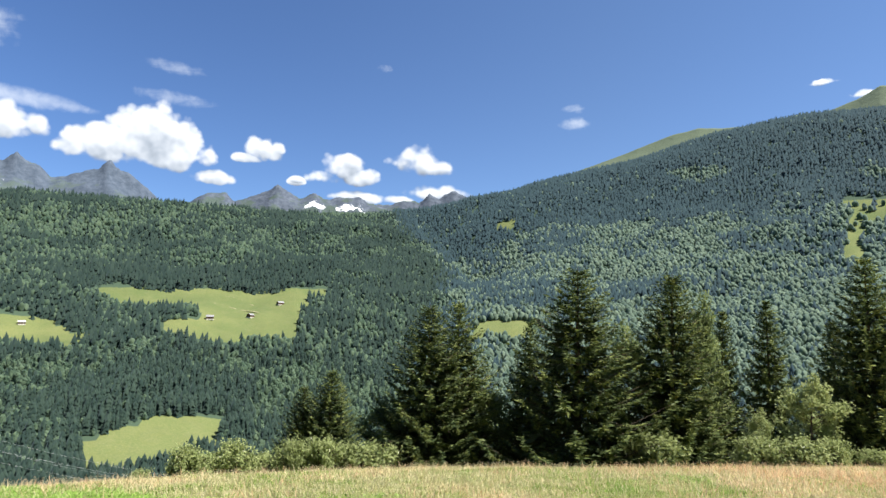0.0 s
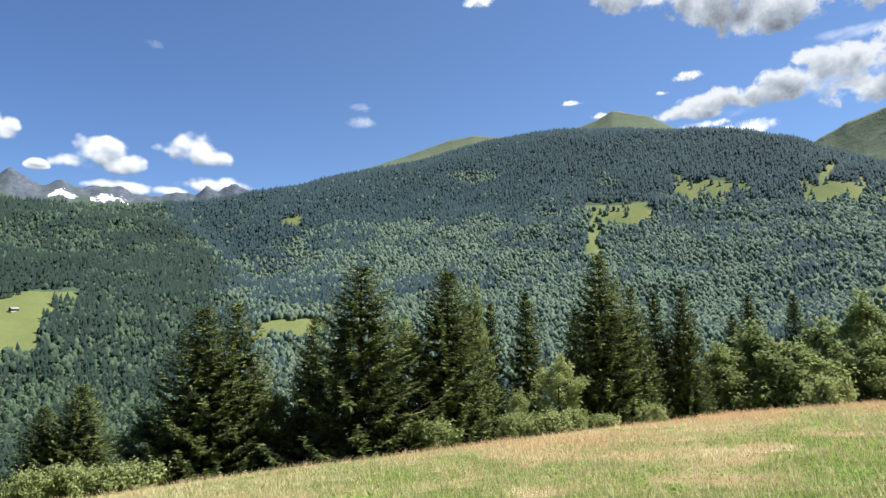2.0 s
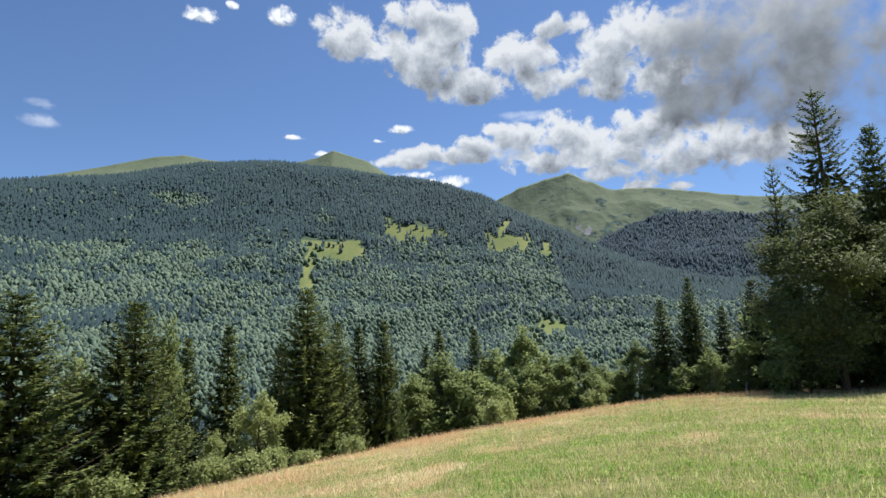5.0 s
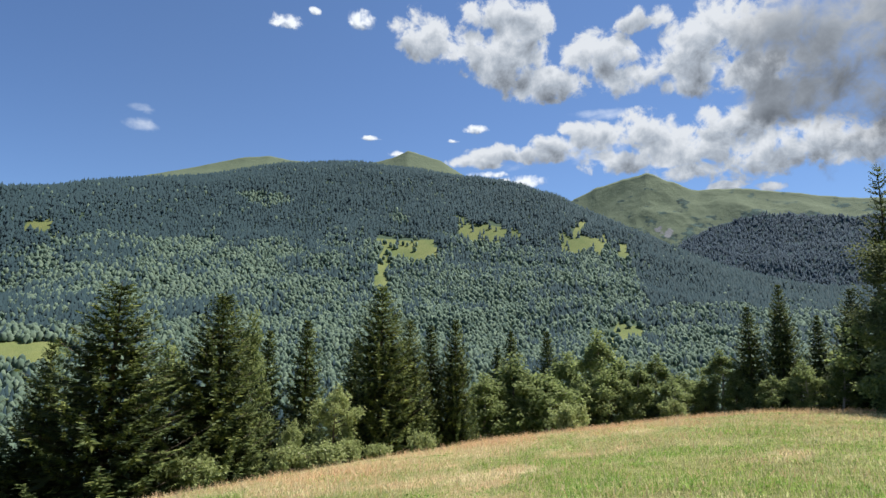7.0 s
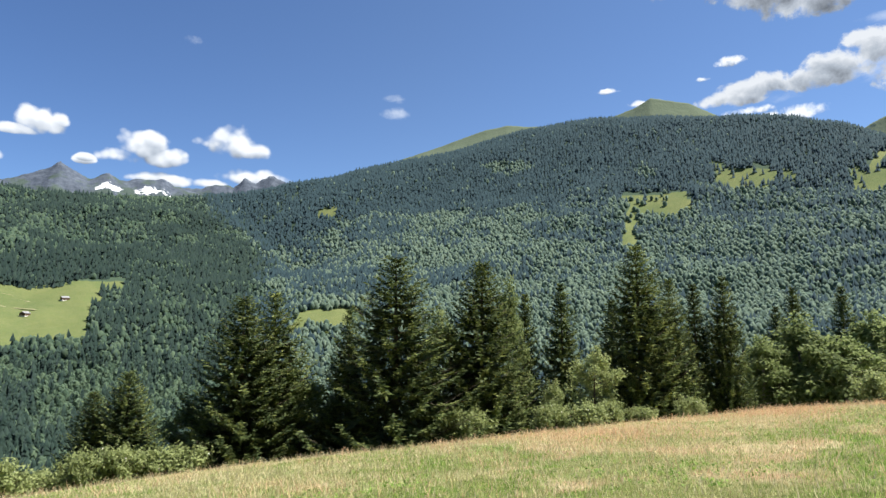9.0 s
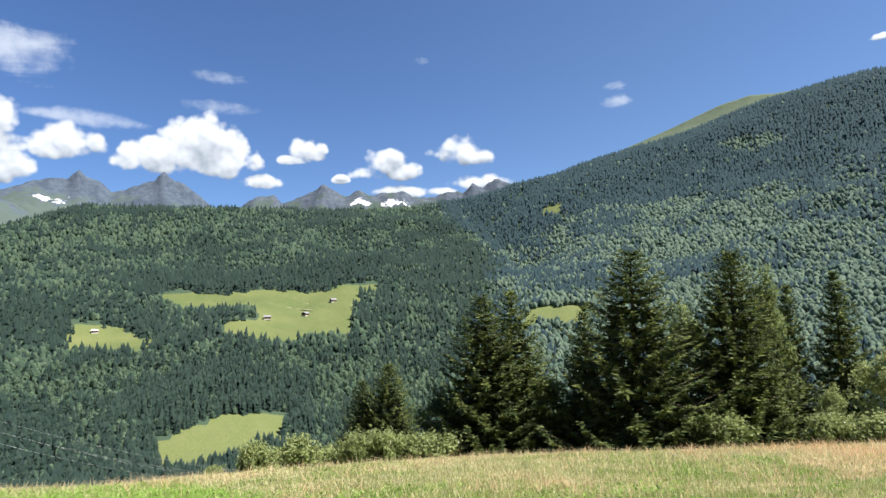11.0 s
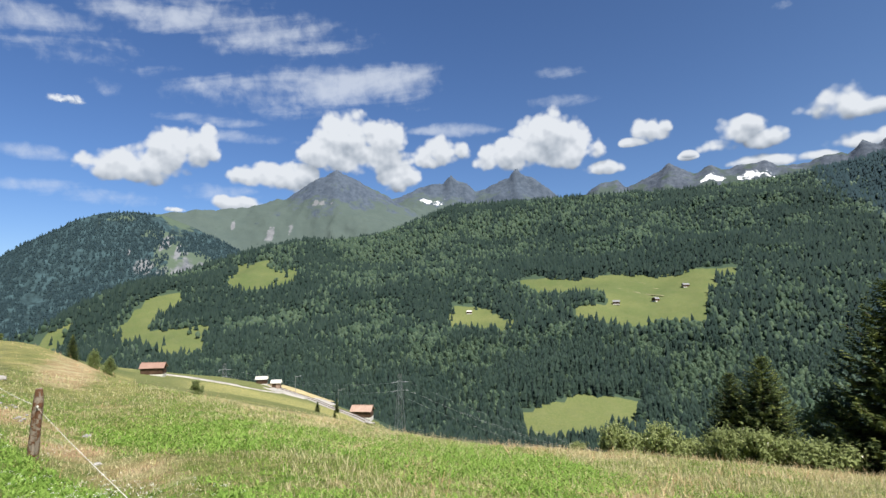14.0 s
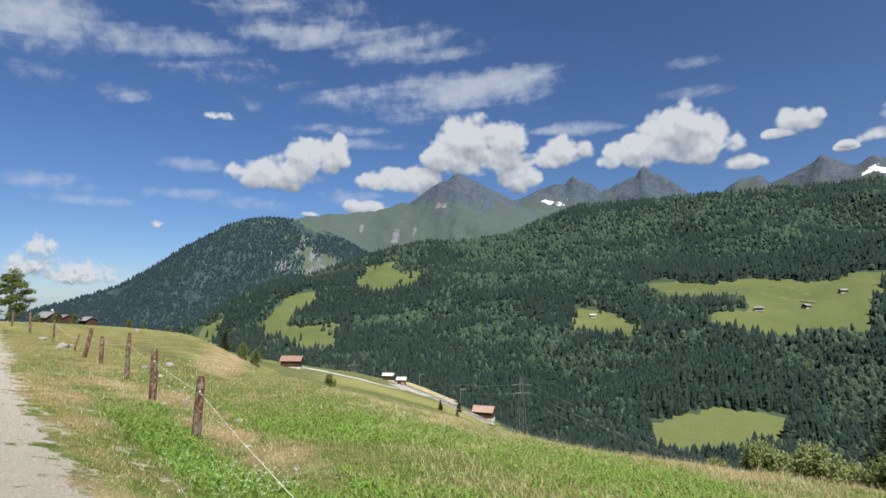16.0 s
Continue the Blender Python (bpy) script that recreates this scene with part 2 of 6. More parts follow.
    west = k.math("MAXIMUM", k.math("COSINE", k.math("MULTIPLY_ADD", az, math.pi / 180, radians(-100))), 0.0)
    glow = k.math("MULTIPLY_ADD", k.math("MULTIPLY", west, west), 0.45, glow)
    deep = k.math("MAXIMUM", k.math("COSINE", k.math("MULTIPLY_ADD", az, math.pi / 180, radians(-75))), 0.0)
    tint = k.mix(1.0, tint, k.n("ShaderNodeCombineXYZ", X=k.math("MULTIPLY", glow, k.math("MULTIPLY_ADD", deep, -0.14, 1.0)), Y=k.math("MULTIPLY", glow, k.math("MULTIPLY_ADD", deep, -0.02, 1.0)), Z=k.math("MULTIPLY", glow, k.math("MULTIPLY_ADD", deep, 0.14, 1.0))).outputs[0], "MULTIPLY")
    out = k.mix(1.0, sky.outputs[0], tint, "MULTIPLY")

    def lay(out, blobs, flat, gloom, soft, base, rough, relief, gain):
        f, g = field(blobs, flat)
        d = k.math("ADD", k.math("SUBTRACT", k.math("MAXIMUM", f, -2.0), 0.12), rough)
        alpha = step(d, 0.02, soft)
        under = k.math("MULTIPLY", k.math("SUBTRACT", g, f), 0.68)
        tone = k.math("SUBTRACT", k.math("ADD", base, relief), under)
        tone = k.math("SUBTRACT", tone, k.math("MULTIPLY", k.math("MAXIMUM", k.math("SUBTRACT", d, 0.30), 0.0), gloom))
        c = k.ramp(tone, *((p, tuple(gain * v for v in q)) for p, q in ((0.0, (1.7, 1.95, 2.35)), (0.5, (5.6, 6.3, 7.3)), (0.92, (10.0, 10.5, 11.2)))))
        return k.mix(alpha, out, c)
    wisp_way = k.n("ShaderNodeCombineXYZ", X=k.math("MULTIPLY", az, 0.045), Y=k.math("MULTIPLY_ADD", el, 0.26, k.math("MULTIPLY", az, 0.04)), Z=3.3).outputs[0]
    streak, curd = k.noise(1.5, 7, 0.52, vec=wisp_way, dist=0.6), k.noise(48, 4, 0.55, vec=way, dist=0.3)
    drift = k.math("ADD", k.math("MULTIPLY", k.math("SUBTRACT", streak, 0.5), 4.6), k.math("MULTIPLY", k.math("SUBTRACT", curd, 0.5), 2.0))
    for blobs, cut, strength in ((VEILS, 0.20, 0.52), (WISPS, 0.15, 0.64), (SCRAPS, 0.1, 0.75)):
        f, _ = field(blobs, 1.0)
        d = k.math("ADD", k.math("SUBTRACT", k.math("MAXIMUM", f, -2.0), cut), drift)
        out = k.mix(k.math("MULTIPLY", step(d, -0.25, 1.9), strength), out, (7.8, 8.3, 9.0))
    for blobs in (CUMULI_WEST, CUMULI_MID):
        out = lay(out, blobs, 1.5, 0.20, 0.46, 0.76, puff, puff_relief, 0.76)
    out = lay(out, CUMULI_FAIR, 1.5, 0.08, 0.60, 0.72, puff, puff_relief, 0.76)
    out = lay(out, CUMULI_SMALL, 1.4, 0.05, 0.9, 0.76, rough_small, relief_small, 0.80)
    calm = k.math("ADD", k.math("MULTIPLY", rough, 0.55), k.math("MULTIPLY", k.math("SUBTRACT", body, 0.5), 0.7))
    for blobs in (CUMULI_BIG, CUMULI_BANK):
        out = lay(out, blobs, 1.2, 0.60, 0.6, 0.80, rough, relief, 0.64)
    out = lay(out, CUMULI_GREY, 1.0, 0.42, 0.9, 0.52, calm, k.math("MULTIPLY", relief, 0.4), 0.48)
    bg = world.node_tree.nodes["Background"]
    bg.inputs["Strength"].default_value = SKY_STRENGTH
    k.link(out, bg.inputs[0])


build_sky()


def foliage_mat(name, dark, light, spread=0.5, translucent=0.25, scale=0.6, sheen=0.0):
    k = Nodes(name)
    isl = k.n("ShaderNodeNewGeometry").outputs["Random Per Island"]
    ob = k.n("ShaderNodeObjectInfo").outputs["Random"]
    f = k.math("ADD", k.math("MULTIPLY", isl, spread), k.math("MULTIPLY", k.noise(scale, 3), 1 - spread))
    c = k.mix(f, dark, light)
    c = k.mix(k.math("MULTIPLY", ob, 0.35), c, tuple(0.62 * v for v in dark))
    return k.bsdf(c, 0.7, translucent=translucent, spec=0.04 if sheen else 0.18, sheen=sheen)


def plain_mat(name, a, b, scale=6.0, rough=0.8, dist=0.01, spec=0.3, metal=0.0):
    k = Nodes(name)
    n = k.noise(scale, 6, 0.65)
    w = k.noise(scale * 0.13, 3)
    mixed = k.math("ADD", k.math("MULTIPLY", n, 0.65), k.math("MULTIPLY", w, 0.35))
    c = k.mix(k.ramp(mixed, (0.36, (0, 0, 0)), (0.64, (1, 1, 1))), a, b)
    return k.bsdf(c, rough, bump=n, dist=dist, spec=spec, metal=metal)


def ground_mat():
    """One ground: woodland floor, alpine meadow, mown hay, straw-coloured tall grass and a trodden track."""
    k = Nodes("ground_cover")
    big, mid, fine = k.ramp(k.noise(0.035, 5, 0.65), (0.36, (0, 0, 0)), (0.64, (1, 1, 1))), k.noise(0.5, 5, 0.65), k.ramp(k.noise(26.0, 5, 0.8), (0.32, (0, 0, 0)), (0.68, (1, 1, 1)))
    green = k.mix(fine, (0.15, 0.205, 0.042), (0.36, 0.41, 0.125))
    green = k.mix(k.ramp(k.noise(0.22, 5, 0.65), (0.47, (0, 0, 0)), (0.60, (1, 1, 1))), green, k.mix(fine, (0.11, 0.22, 0.03), (0.24, 0.40, 0.075)))
    green = k.mix(k.ramp(mid, (0.42, (0, 0, 0)), (0.62, (1, 1, 1))), green, (0.19, 0.22, 0.06))
    straw = k.mix(fine, (0.35, 0.235, 0.115), (0.72, 0.52, 0.30))
    straw = k.mix(k.ramp(k.noise(0.9, 4, 0.7), (0.45, (0, 0, 0)), (0.62, (1, 1, 1))), straw, k.mix(fine, (0.46, 0.39, 0.19), (0.82, 0.72, 0.44)))
    dry = k.math("ADD", k.attr("dry"), k.math("MULTIPLY", k.math("SUBTRACT", mid, 0.5), 1.6))
    green = k.mix(k.ramp(k.noise(2.4, 5, 0.7), (0.40, (0, 0, 0)), (0.66, (1, 1, 1))), green, (0.40, 0.36, 0.16))
    clover = k.math("ADD", k.noise(0.85, 5, 0.7), k.math("MULTIPLY", k.noise(0.16, 3), 0.35))
    green = k.mix(k.ramp(clover, (0.74, (0, 0, 0)), (0.82, (1, 1, 1))), green, k.mix(fine, (0.11, 0.21, 0.028), (0.25, 0.39, 0.075)))
    tuft = k.noise(5.0, 6, 0.78)
    green = k.mix(k.ramp(tuft, (0.36, (0.55, 0.55, 0.55)), (0.56, (0, 0, 0))), green, (0.08, 0.13, 0.022))
    near = k.mix(k.ramp(dry, (0.35, (0, 0, 0)), (0.75, (1, 1, 1))), green, straw)
    lawn = k.mix(big, (0.078, 0.112, 0.045), (0.128, 0.152, 0.066))
    lawn = k.mix(k.ramp(k.noise(0.15, 5, 0.7), (0.42, (0.6, 0.6, 0.6)), (0.56, (0, 0, 0))), lawn, (0.10, 0.13, 0.04))
    lawn = k.mix(k.ramp(k.noise(0.05, 6, 0.7), (0.44, (0.75, 0.75, 0.75)), (0.52, (0, 0, 0))), lawn, (0.085, 0.125, 0.045))
    lawn = k.mix(k.ramp(mid, (0.45, (0, 0, 0)), (0.7, (1, 1, 1))), lawn, (0.140, 0.160, 0.066))
    hay = k.mix(k.math("ADD", k.math("MULTIPLY", mid, 0.6), k.math("MULTIPLY", fine, 0.4)), (0.28, 0.29, 0.09), (0.58, 0.50, 0.22))
    cut = k.math("MULTIPLY", k.attr("mown"), k.math("MULTIPLY_ADD", k.ramp(k.noise(0.9, 6, 0.75), (0.34, (0, 0, 0)), (0.66, (1, 1, 1))), 1.1, 0.35))
    far = k.mix(cut, lawn, hay)
    far = k.mix(k.ramp(tuft, (0.34, (0.55, 0.55, 0.55)), (0.58, (0, 0, 0))), far, (0.095, 0.120, 0.040))
    c = k.mix(k.attr("far"), near, far)
    floor = k.mix(mid, (0.035, 0.060, 0.042), (0.068, 0.100, 0.062))
    edge = k.math("ADD", k.attr("wood"), k.math("MULTIPLY", k.math("SUBTRACT", k.noise(0.08, 4), 0.5), 0.3))
    c = k.mix(k.ramp(edge, (0.45, (0, 0, 0)), (0.55, (1, 1, 1))), c, floor)
    soil = k.mix(fine, (0.62, 0.54, 0.43), (0.86, 0.80, 0.70))
    ragged = k.math("ADD", k.math("MULTIPLY", k.math("SUBTRACT", k.noise(2.2, 6, 0.75), 0.5), 2.4), k.math("MULTIPLY", k.math("SUBTRACT", k.noise(0.7, 3), 0.5), 0.8))
    tr = k.math("ADD", k.attr("track"), ragged)
    c = k.mix(k.ramp(tr, (0.5, (0, 0, 0)), (0.66, (1, 1, 1))), c, soil)
    return k.bsdf(c, 0.95, bump=k.math("ADD", k.math("MULTIPLY", fine, 0.4), tuft), dist=0.12, strength=0.9, spec=0.1)


def alp_mat(name, grass_a, grass_b, rock_a, rock_b, wood, bias=0.0, snow=False):
    """A far mountain side: turf, rock on the steep and high parts, woods low down, old snow in hollows."""
    k = Nodes(name)
    g = k.n("ShaderNodeNewGeometry")
    up = k.n("ShaderNodeSeparateXYZ", Vector=g.outputs["Normal"]).outputs[2]
    n2, n3 = k.noise(0.010, 7, 0.62), k.noise(0.030, 5, 0.62)
    grass = k.mix(n2, grass_a, grass_b)
    rock = k.mix(k.ramp(n3, (0.3, (0, 0, 0)), (0.7, (1, 1, 1))), rock_a, rock_b)
    high = k.attr("high")
    f = k.math("ADD", k.math("MULTIPLY", high, 0.9), k.math("MULTIPLY", k.math("SUBTRACT", 0.8, up), 0.9))
    f = k.math("ADD", k.math("ADD", f, k.attr("scar")), k.math("ADD", k.math("MULTIPLY", k.math("SUBTRACT", n2, 0.5), 1.5), bias))
    c = k.mix(k.ramp(f, (0.42, (0, 0, 0)), (0.62, (1, 1, 1))), grass, rock)
    wf = k.math("SUBTRACT", k.math("ADD", k.attr("wooded"), k.math("MULTIPLY", k.math("SUBTRACT", n2, 0.5), 1.6)), k.math("MULTIPLY", k.attr("scar"), 1.2))
    c = k.mix(k.ramp(wf, (0.45, (0, 0, 0)), (0.55, (1, 1, 1))), c, k.mix(k.ramp(n3, (0.35, (0, 0, 0)), (0.65, (1, 1, 1))), tuple(0.6 * v for v in wood), tuple(2.0 * v for v in wood)))
    sc = k.math("ADD", k.attr("scree"), k.math("MULTIPLY", k.math("SUBTRACT", k.noise(0.03, 5, 0.7), 0.5), 0.9))
    c = k.mix(k.ramp(sc, (0.42, (0, 0, 0)), (0.62, (1, 1, 1))), c, k.mix(n3, (0.10, 0.108, 0.12), (0.25, 0.258, 0.27)))
    if snow:
        sf = k.math("ADD", k.attr("snow"), k.math("MULTIPLY", k.math("SUBTRACT", n2, 0.5), 1.5))
        c = k.mix(k.ramp(sf, (0.55, (0, 0, 0)), (0.6, (1, 1, 1))), c, (0.82, 0.84, 0.87))
    return k.bsdf(c, 0.95, bump=k.math("ADD", n3, n2), dist=8.0, strength=0.5, spec=0.1)


def needle_mat():
    """Spruce sprays: yellow-green young growth; patches along the boughs also paint lit clumps and shaded depth."""
    k = Nodes("spruce_needles")
    isl = k.n("ShaderNodeNewGeometry").outputs["Random Per Island"]
    patch = k.ramp(k.noise(1.7, 3, 0.6), (0.40, (0, 0, 0)), (0.62, (1, 1, 1)))
    f = k.math("ADD", k.math("MULTIPLY", isl, 0.45), k.math("MULTIPLY", patch, 0.55))
    c = k.ramp(f, (0.0, (0.034, 0.056, 0.022)), (0.5, (0.108, 0.142, 0.046)), (1.0, (0.330, 0.365, 0.110)))
    c = k.mix(k.math("MULTIPLY", k.n("ShaderNodeObjectInfo").outputs["Random"], 0.35), c, (0.020, 0.036, 0.018))
    return k.bsdf(c, 0.65, translucent=0.3, spec=0.2)


GROUND = ground_mat()
# woods across the valley: added blue and sheen stand in for haze
CONIFER_FAR = foliage_mat("conifer_woods", (0.013, 0.029, 0.023), (0.054, 0.085, 0.061), 0.65, 0.3, 0.004, 0.09)
BROADLEAF_FAR = foliage_mat("broadleaf_woods", (0.048, 0.090, 0.058), (0.160, 0.225, 0.135), 0.75, 0.40, 0.006, 0.13)
# big mountain and far spur: bluer copies with the haze put into their colour
CONIFER_HIGH = foliage_mat("hazed_mountain_spruce", (0.023, 0.046, 0.054), (0.044, 0.077, 0.086), 0.5, 0.3, 0.004, 0.10)
CONIFER_HAZE = foliage_mat("hazed_far_spruce", (0.045, 0.070, 0.098), (0.072, 0.105, 0.136), 0.6, 0.35, 0.004, 0.08)
BROADLEAF_HIGH = foliage_mat("hazed_mountain_broadleaf", (0.085, 0.140, 0.102), (0.275, 0.355, 0.245), 0.75, 0.4, 0.006, 0.16)
NEEDLE = needle_mat()
# darker needle colour that paints the shade inside the crowns
SHADE_NEEDLE = foliage_mat("shade_dark_needles", (0.028, 0.040, 0.018), (0.070, 0.088, 0.038), 0.6, 0.1, 1.2)
BUSH_LEAF = foliage_mat("shrub_leaves", (0.19, 0.245, 0.085), (0.47, 0.51, 0.235), 0.6, 0.45, 1.4)
BIG_LEAF = foliage_mat("grey_olive_leaves", (0.045, 0.072, 0.026), (0.285, 0.315, 0.140), 0.5, 0.40, 0.9)
LEAF = foliage_mat("broad_leaves", (0.090, 0.140, 0.045), (0.410, 0.465, 0.195), 0.6, 0.55, 1.4)
BARK = plain_mat("bark", (0.045, 0.033, 0.024), (0.16, 0.125, 0.095), 14, 0.95, 0.03)
BIRCH_BARK = plain_mat("pale_bark", (0.20, 0.18, 0.15), (0.50, 0.47, 0.42), 9, 0.9, 0.01)


def post_mat():
    """Round timber: grey grain where bare, red-brown flakes of bark."""
    k = Nodes("weathered_wood")
    pos = k.n("ShaderNodeNewGeometry").outputs["Position"]
    s = k.t.nodes.new("ShaderNodeVectorMath")
    s.operation = "MULTIPLY"
    s.inputs[1].default_value = (1.0, 1.0, 0.16)
    k.link(pos, s.inputs[0])
    grain = k.noise(55, 6, 0.7, vec=s.outputs[0])
    bark = k.noise(9, 5, 0.7, dist=0.6)
    wood = k.mix(grain, (0.13, 0.105, 0.085), (0.46, 0.39, 0.31))
    rind = k.mix(k.noise(40, 4, 0.7), (0.060, 0.032, 0.020), (0.27, 0.135, 0.075))
    f = k.ramp(bark, (0.46, (0, 0, 0)), (0.53, (1, 1, 1)))
    return k.bsdf(k.mix(f, wood, rind), 0.92, bump=k.math("ADD", grain, f), dist=0.025, spec=0.15)


WEATHERED = post_mat()
DARK_WOOD = plain_mat("sun_browned_timber", (0.045, 0.026, 0.018), (0.14, 0.085, 0.055), 5, 0.9, 0.01)
RED_ROOF = plain_mat("red_roof_sheet", (0.25, 0.145, 0.11), (0.37, 0.235, 0.185), 3, 0.7, 0.01)
GREY_ROOF = plain_mat("grey_slate_roof", (0.16, 0.16, 0.165), (0.34, 0.34, 0.35), 3, 0.7, 0.01)
PALE_WALL = plain_mat("pale_plaster", (0.55, 0.53, 0.48), (0.75, 0.73, 0.68), 3, 0.9, 0.004)
STEEL = plain_mat("galvanised_steel", (0.30, 0.31, 0.32), (0.48, 0.49, 0.50), 4, 0.5, 0.002, metal=0.6)
GRAVEL = plain_mat("pale_gravel", (0.30, 0.28, 0.25), (0.52, 0.49, 0.44), 1.5, 0.95, 0.03)
# ---- the lie of the land ----
# By compass bearing round the stand (degrees left of straight ahead): the brow of the meadow, the shelf below it,
# the valley, the far slope and its crest.
AZ = [-180, -130, -100, -85, -70, -55, -40, -25, -10, 5, 20, 32, 42, 50, 58, 66, 74, 82, 90, 105, 140, 180]
BROW_R = [30, 40, 46, 44, 40, 34, 28, 24, 22, 22, 22, 22, 22, 23, 26, 34, 62, 72, 70, 60, 40, 30]
BROW_EL = [11, 6, -1, -3.3, -4.6, -6.9, -9.3, -11.6, -13.1, -13.9, -14.1, -13.9, -12.8, -11.1, -9.2, -7.0, -3.3, -2.4, -1.9, 0, 8, 11]
SHELF_150 = [14, 8, -6, -11, -14, -17, -19, -21, -22, -22, -22, -19, -13.2, -10.5, -8.5, -6.8, -3.8, -2.7, -2.2, 1, 9, 14]
SHELF_270 = [16, 9, -7, -12, -15, -17, -19, -20, -21, -21, -21, -18, -12.6, -9.4, -7.2, -6.0, -4.5, -3.4, -3.0, 1, 10, 16]
FOOT_520 = [18, 10, -6, -10, -12, -13, -14, -15, -15.5, -16, -15, -14, -13.2, -12, -10.5, -9, -7.2, -5.5, -5, 0, 11, 18]
SLOPE_950 = [20, 12, -2, 0, -0.5, -0.5, 0, 0, -0.5, -0.5, 0, -1, -2, -2.2, -2.6, -3.8, -5.2, -5.5, -5, 0, 12, 20]
CREST_R = [2500, 2300, 2000, 1900, 1900, 2050, 2200, 2200, 2100, 1900, 1800, 1750, 1700, 1600, 1500, 1350, 1200, 1200, 1200, 1300, 2000, 2500]
CREST_AZ = [-180, -130, -100, -85, -75, -70, -65.6, -57, -52, -42, -32, -26, -17, -12, -4, 5, 12, 20, 30, 36, 40, 46, 52, 57.5, 63, 68.5, 74, 82, 105, 140, 180]
CREST_EL = [22, 14, 4, 4.8, 5.4, 6.7, 8.3, 12.7, 14.8, 16.7, 17.6, 17.0, 14.7, 13.8, 11.6, 10.0, 9.6, 9.1, 8.9, 8.8, 7.5, 5.6, 5.0, 3.6, 1.8, 0.0, -3.2, -4.6, 0, 13, 22]

N_AZ, N_R, R_MIN, R_MAX = 720, 640, 0.3, 4900.0
GRID_R = np.exp(np.linspace(math.log(R_MIN), math.log(R_MAX), N_R))
GRID_AZ = np.linspace(-180, 180, N_AZ, endpoint=False)


def build_heights():
    cols = [curve(AZ, v)(GRID_AZ) for v in (BROW_R, BROW_EL, SHELF_150, SHELF_270, FOOT_520, SLOPE_950, CREST_R)]
    crest = curve(CREST_AZ, CREST_EL)(GRID_AZ)
    tan = lambda d: math.tan(radians(d))
    table = np.zeros((N_AZ, N_R))
    for i in range(N_AZ):
        d, eb, e1, e2, e3, e4, rc = (c[i] for c in cols)
        ec = crest[i]
        zb = d * tan(eb)
        e_mid = e4 + (ec - e4) * 0.62
        r_mid = 950 + (rc - 950) * 0.5
        kr, kw = np.interp(GRID_AZ[i], [50, 66, 74, 90, 120], [0.35, 0.35, 0.22, 0.2, 0.3]), np.interp(GRID_AZ[i], [50, 60, 66, 74, 90, 120], [0.33, 0.42, 0.56, 0.58, 0.40, 0.33])
        rs = [0, kr * d, d, 1.5 * d, 150, 270, 520, 950, r_mid, rc, rc * 1.2, 4900]
        zs = [-EYE, -EYE + (zb + EYE) * kw, zb, 1.5 * d * tan(0.8 * eb + 0.2 * e1 - 0.5), 150 * tan(e1), 270 * tan(e2), 520 * tan(e3), 950 * tan(e4),
              r_mid * tan(e_mid), rc * tan(ec), rc * 1.2 * tan(ec - 5), 4900 * tan(min(ec - 9, 2))]
        table[i] = curve(rs, zs)(GRID_R) + EYE
    az, r = np.meshgrid(np.radians(GRID_AZ), GRID_R, indexing="ij")
    x, y = -r * np.sin(az), r * np.cos(az)
    # gullies and swells on the far slopes, lumps and cattle steps on the meadow
    rc = cols[6][:, None]
    amp = smooth((r - 420) / 300) * (1 - smooth((r - 0.93 * rc) / (0.07 * rc)))
    table += amp * ((fbm(x / 260, y / 260, 5) - 0.5) * 60 - np.abs(fbm(x / 330, y / 330, 9) - 0.5) * 70 + 8)
    # the side valley that parts the near hill from the big mountain: a steep nose, then a dark ravine
    past = np.interp(r, [900, 1150, 1440, 1650, 1900], [-4.0, -2.4, -0.6, 2.4, 5.2]) - np.degrees(az)
    table -= 75 * smooth((past + 0.5) / 1.8) * np.exp(-(np.maximum(past - 1.5, 0) / 5.5) ** 2) * smooth((r - 1120) / 260) * (1 - smooth((r - 1720) / 170)) * (past > -0.5)
    table += (1 - smooth((r - 20) / 60)) * smooth(r / 3) * ((fbm(x / 2.6, y / 2.6, 3) - 0.5) * 0.22 + (fbm(x / 0.7, y / 0.7, 4, 3) - 0.5) * 0.07)
    table += smooth((r - 60) / 60) * (1 - smooth((r - 300) / 150)) * (fbm(x / 25, y / 25, 8) - 0.5) * 2.0
    return table


HEIGHTS = build_heights()


def ground_z(x, y):
    """Height of the land at a place of the plan."""
    x, y = np.asarray(x, float), np.asarray(y, float)
    r = np.maximum(np.hypot(x, y), R_MIN * 1.001)
    a = (np.degrees(np.arctan2(-x, y)) + 180) / 360 * N_AZ
    b = np.clip((np.log(r) - math.log(R_MIN)) / (math.log(R_MAX) - math.log(R_MIN)) * (N_R - 1), 0, N_R - 1.001)
    i, j = np.floor(a).astype(int), np.floor(b).astype(int)
    fa, fb = a - i, b - j
    i0, i1 = i % N_AZ, (i + 1) % N_AZ
    return ((HEIGHTS[i0, j] * (1 - fb) + HEIGHTS[i0, j + 1] * fb) * (1 - fa)
            + (HEIGHTS[i1, j] * (1 - fb) + HEIGHTS[i1, j + 1] * fb) * fa)


def spot(az, r):
    x, y = polar(az, r)
    return float(x), float(y), float(ground_z(x, y))


BROW = curve(AZ, BROW_R)
CREST = curve(AZ, CREST_R)

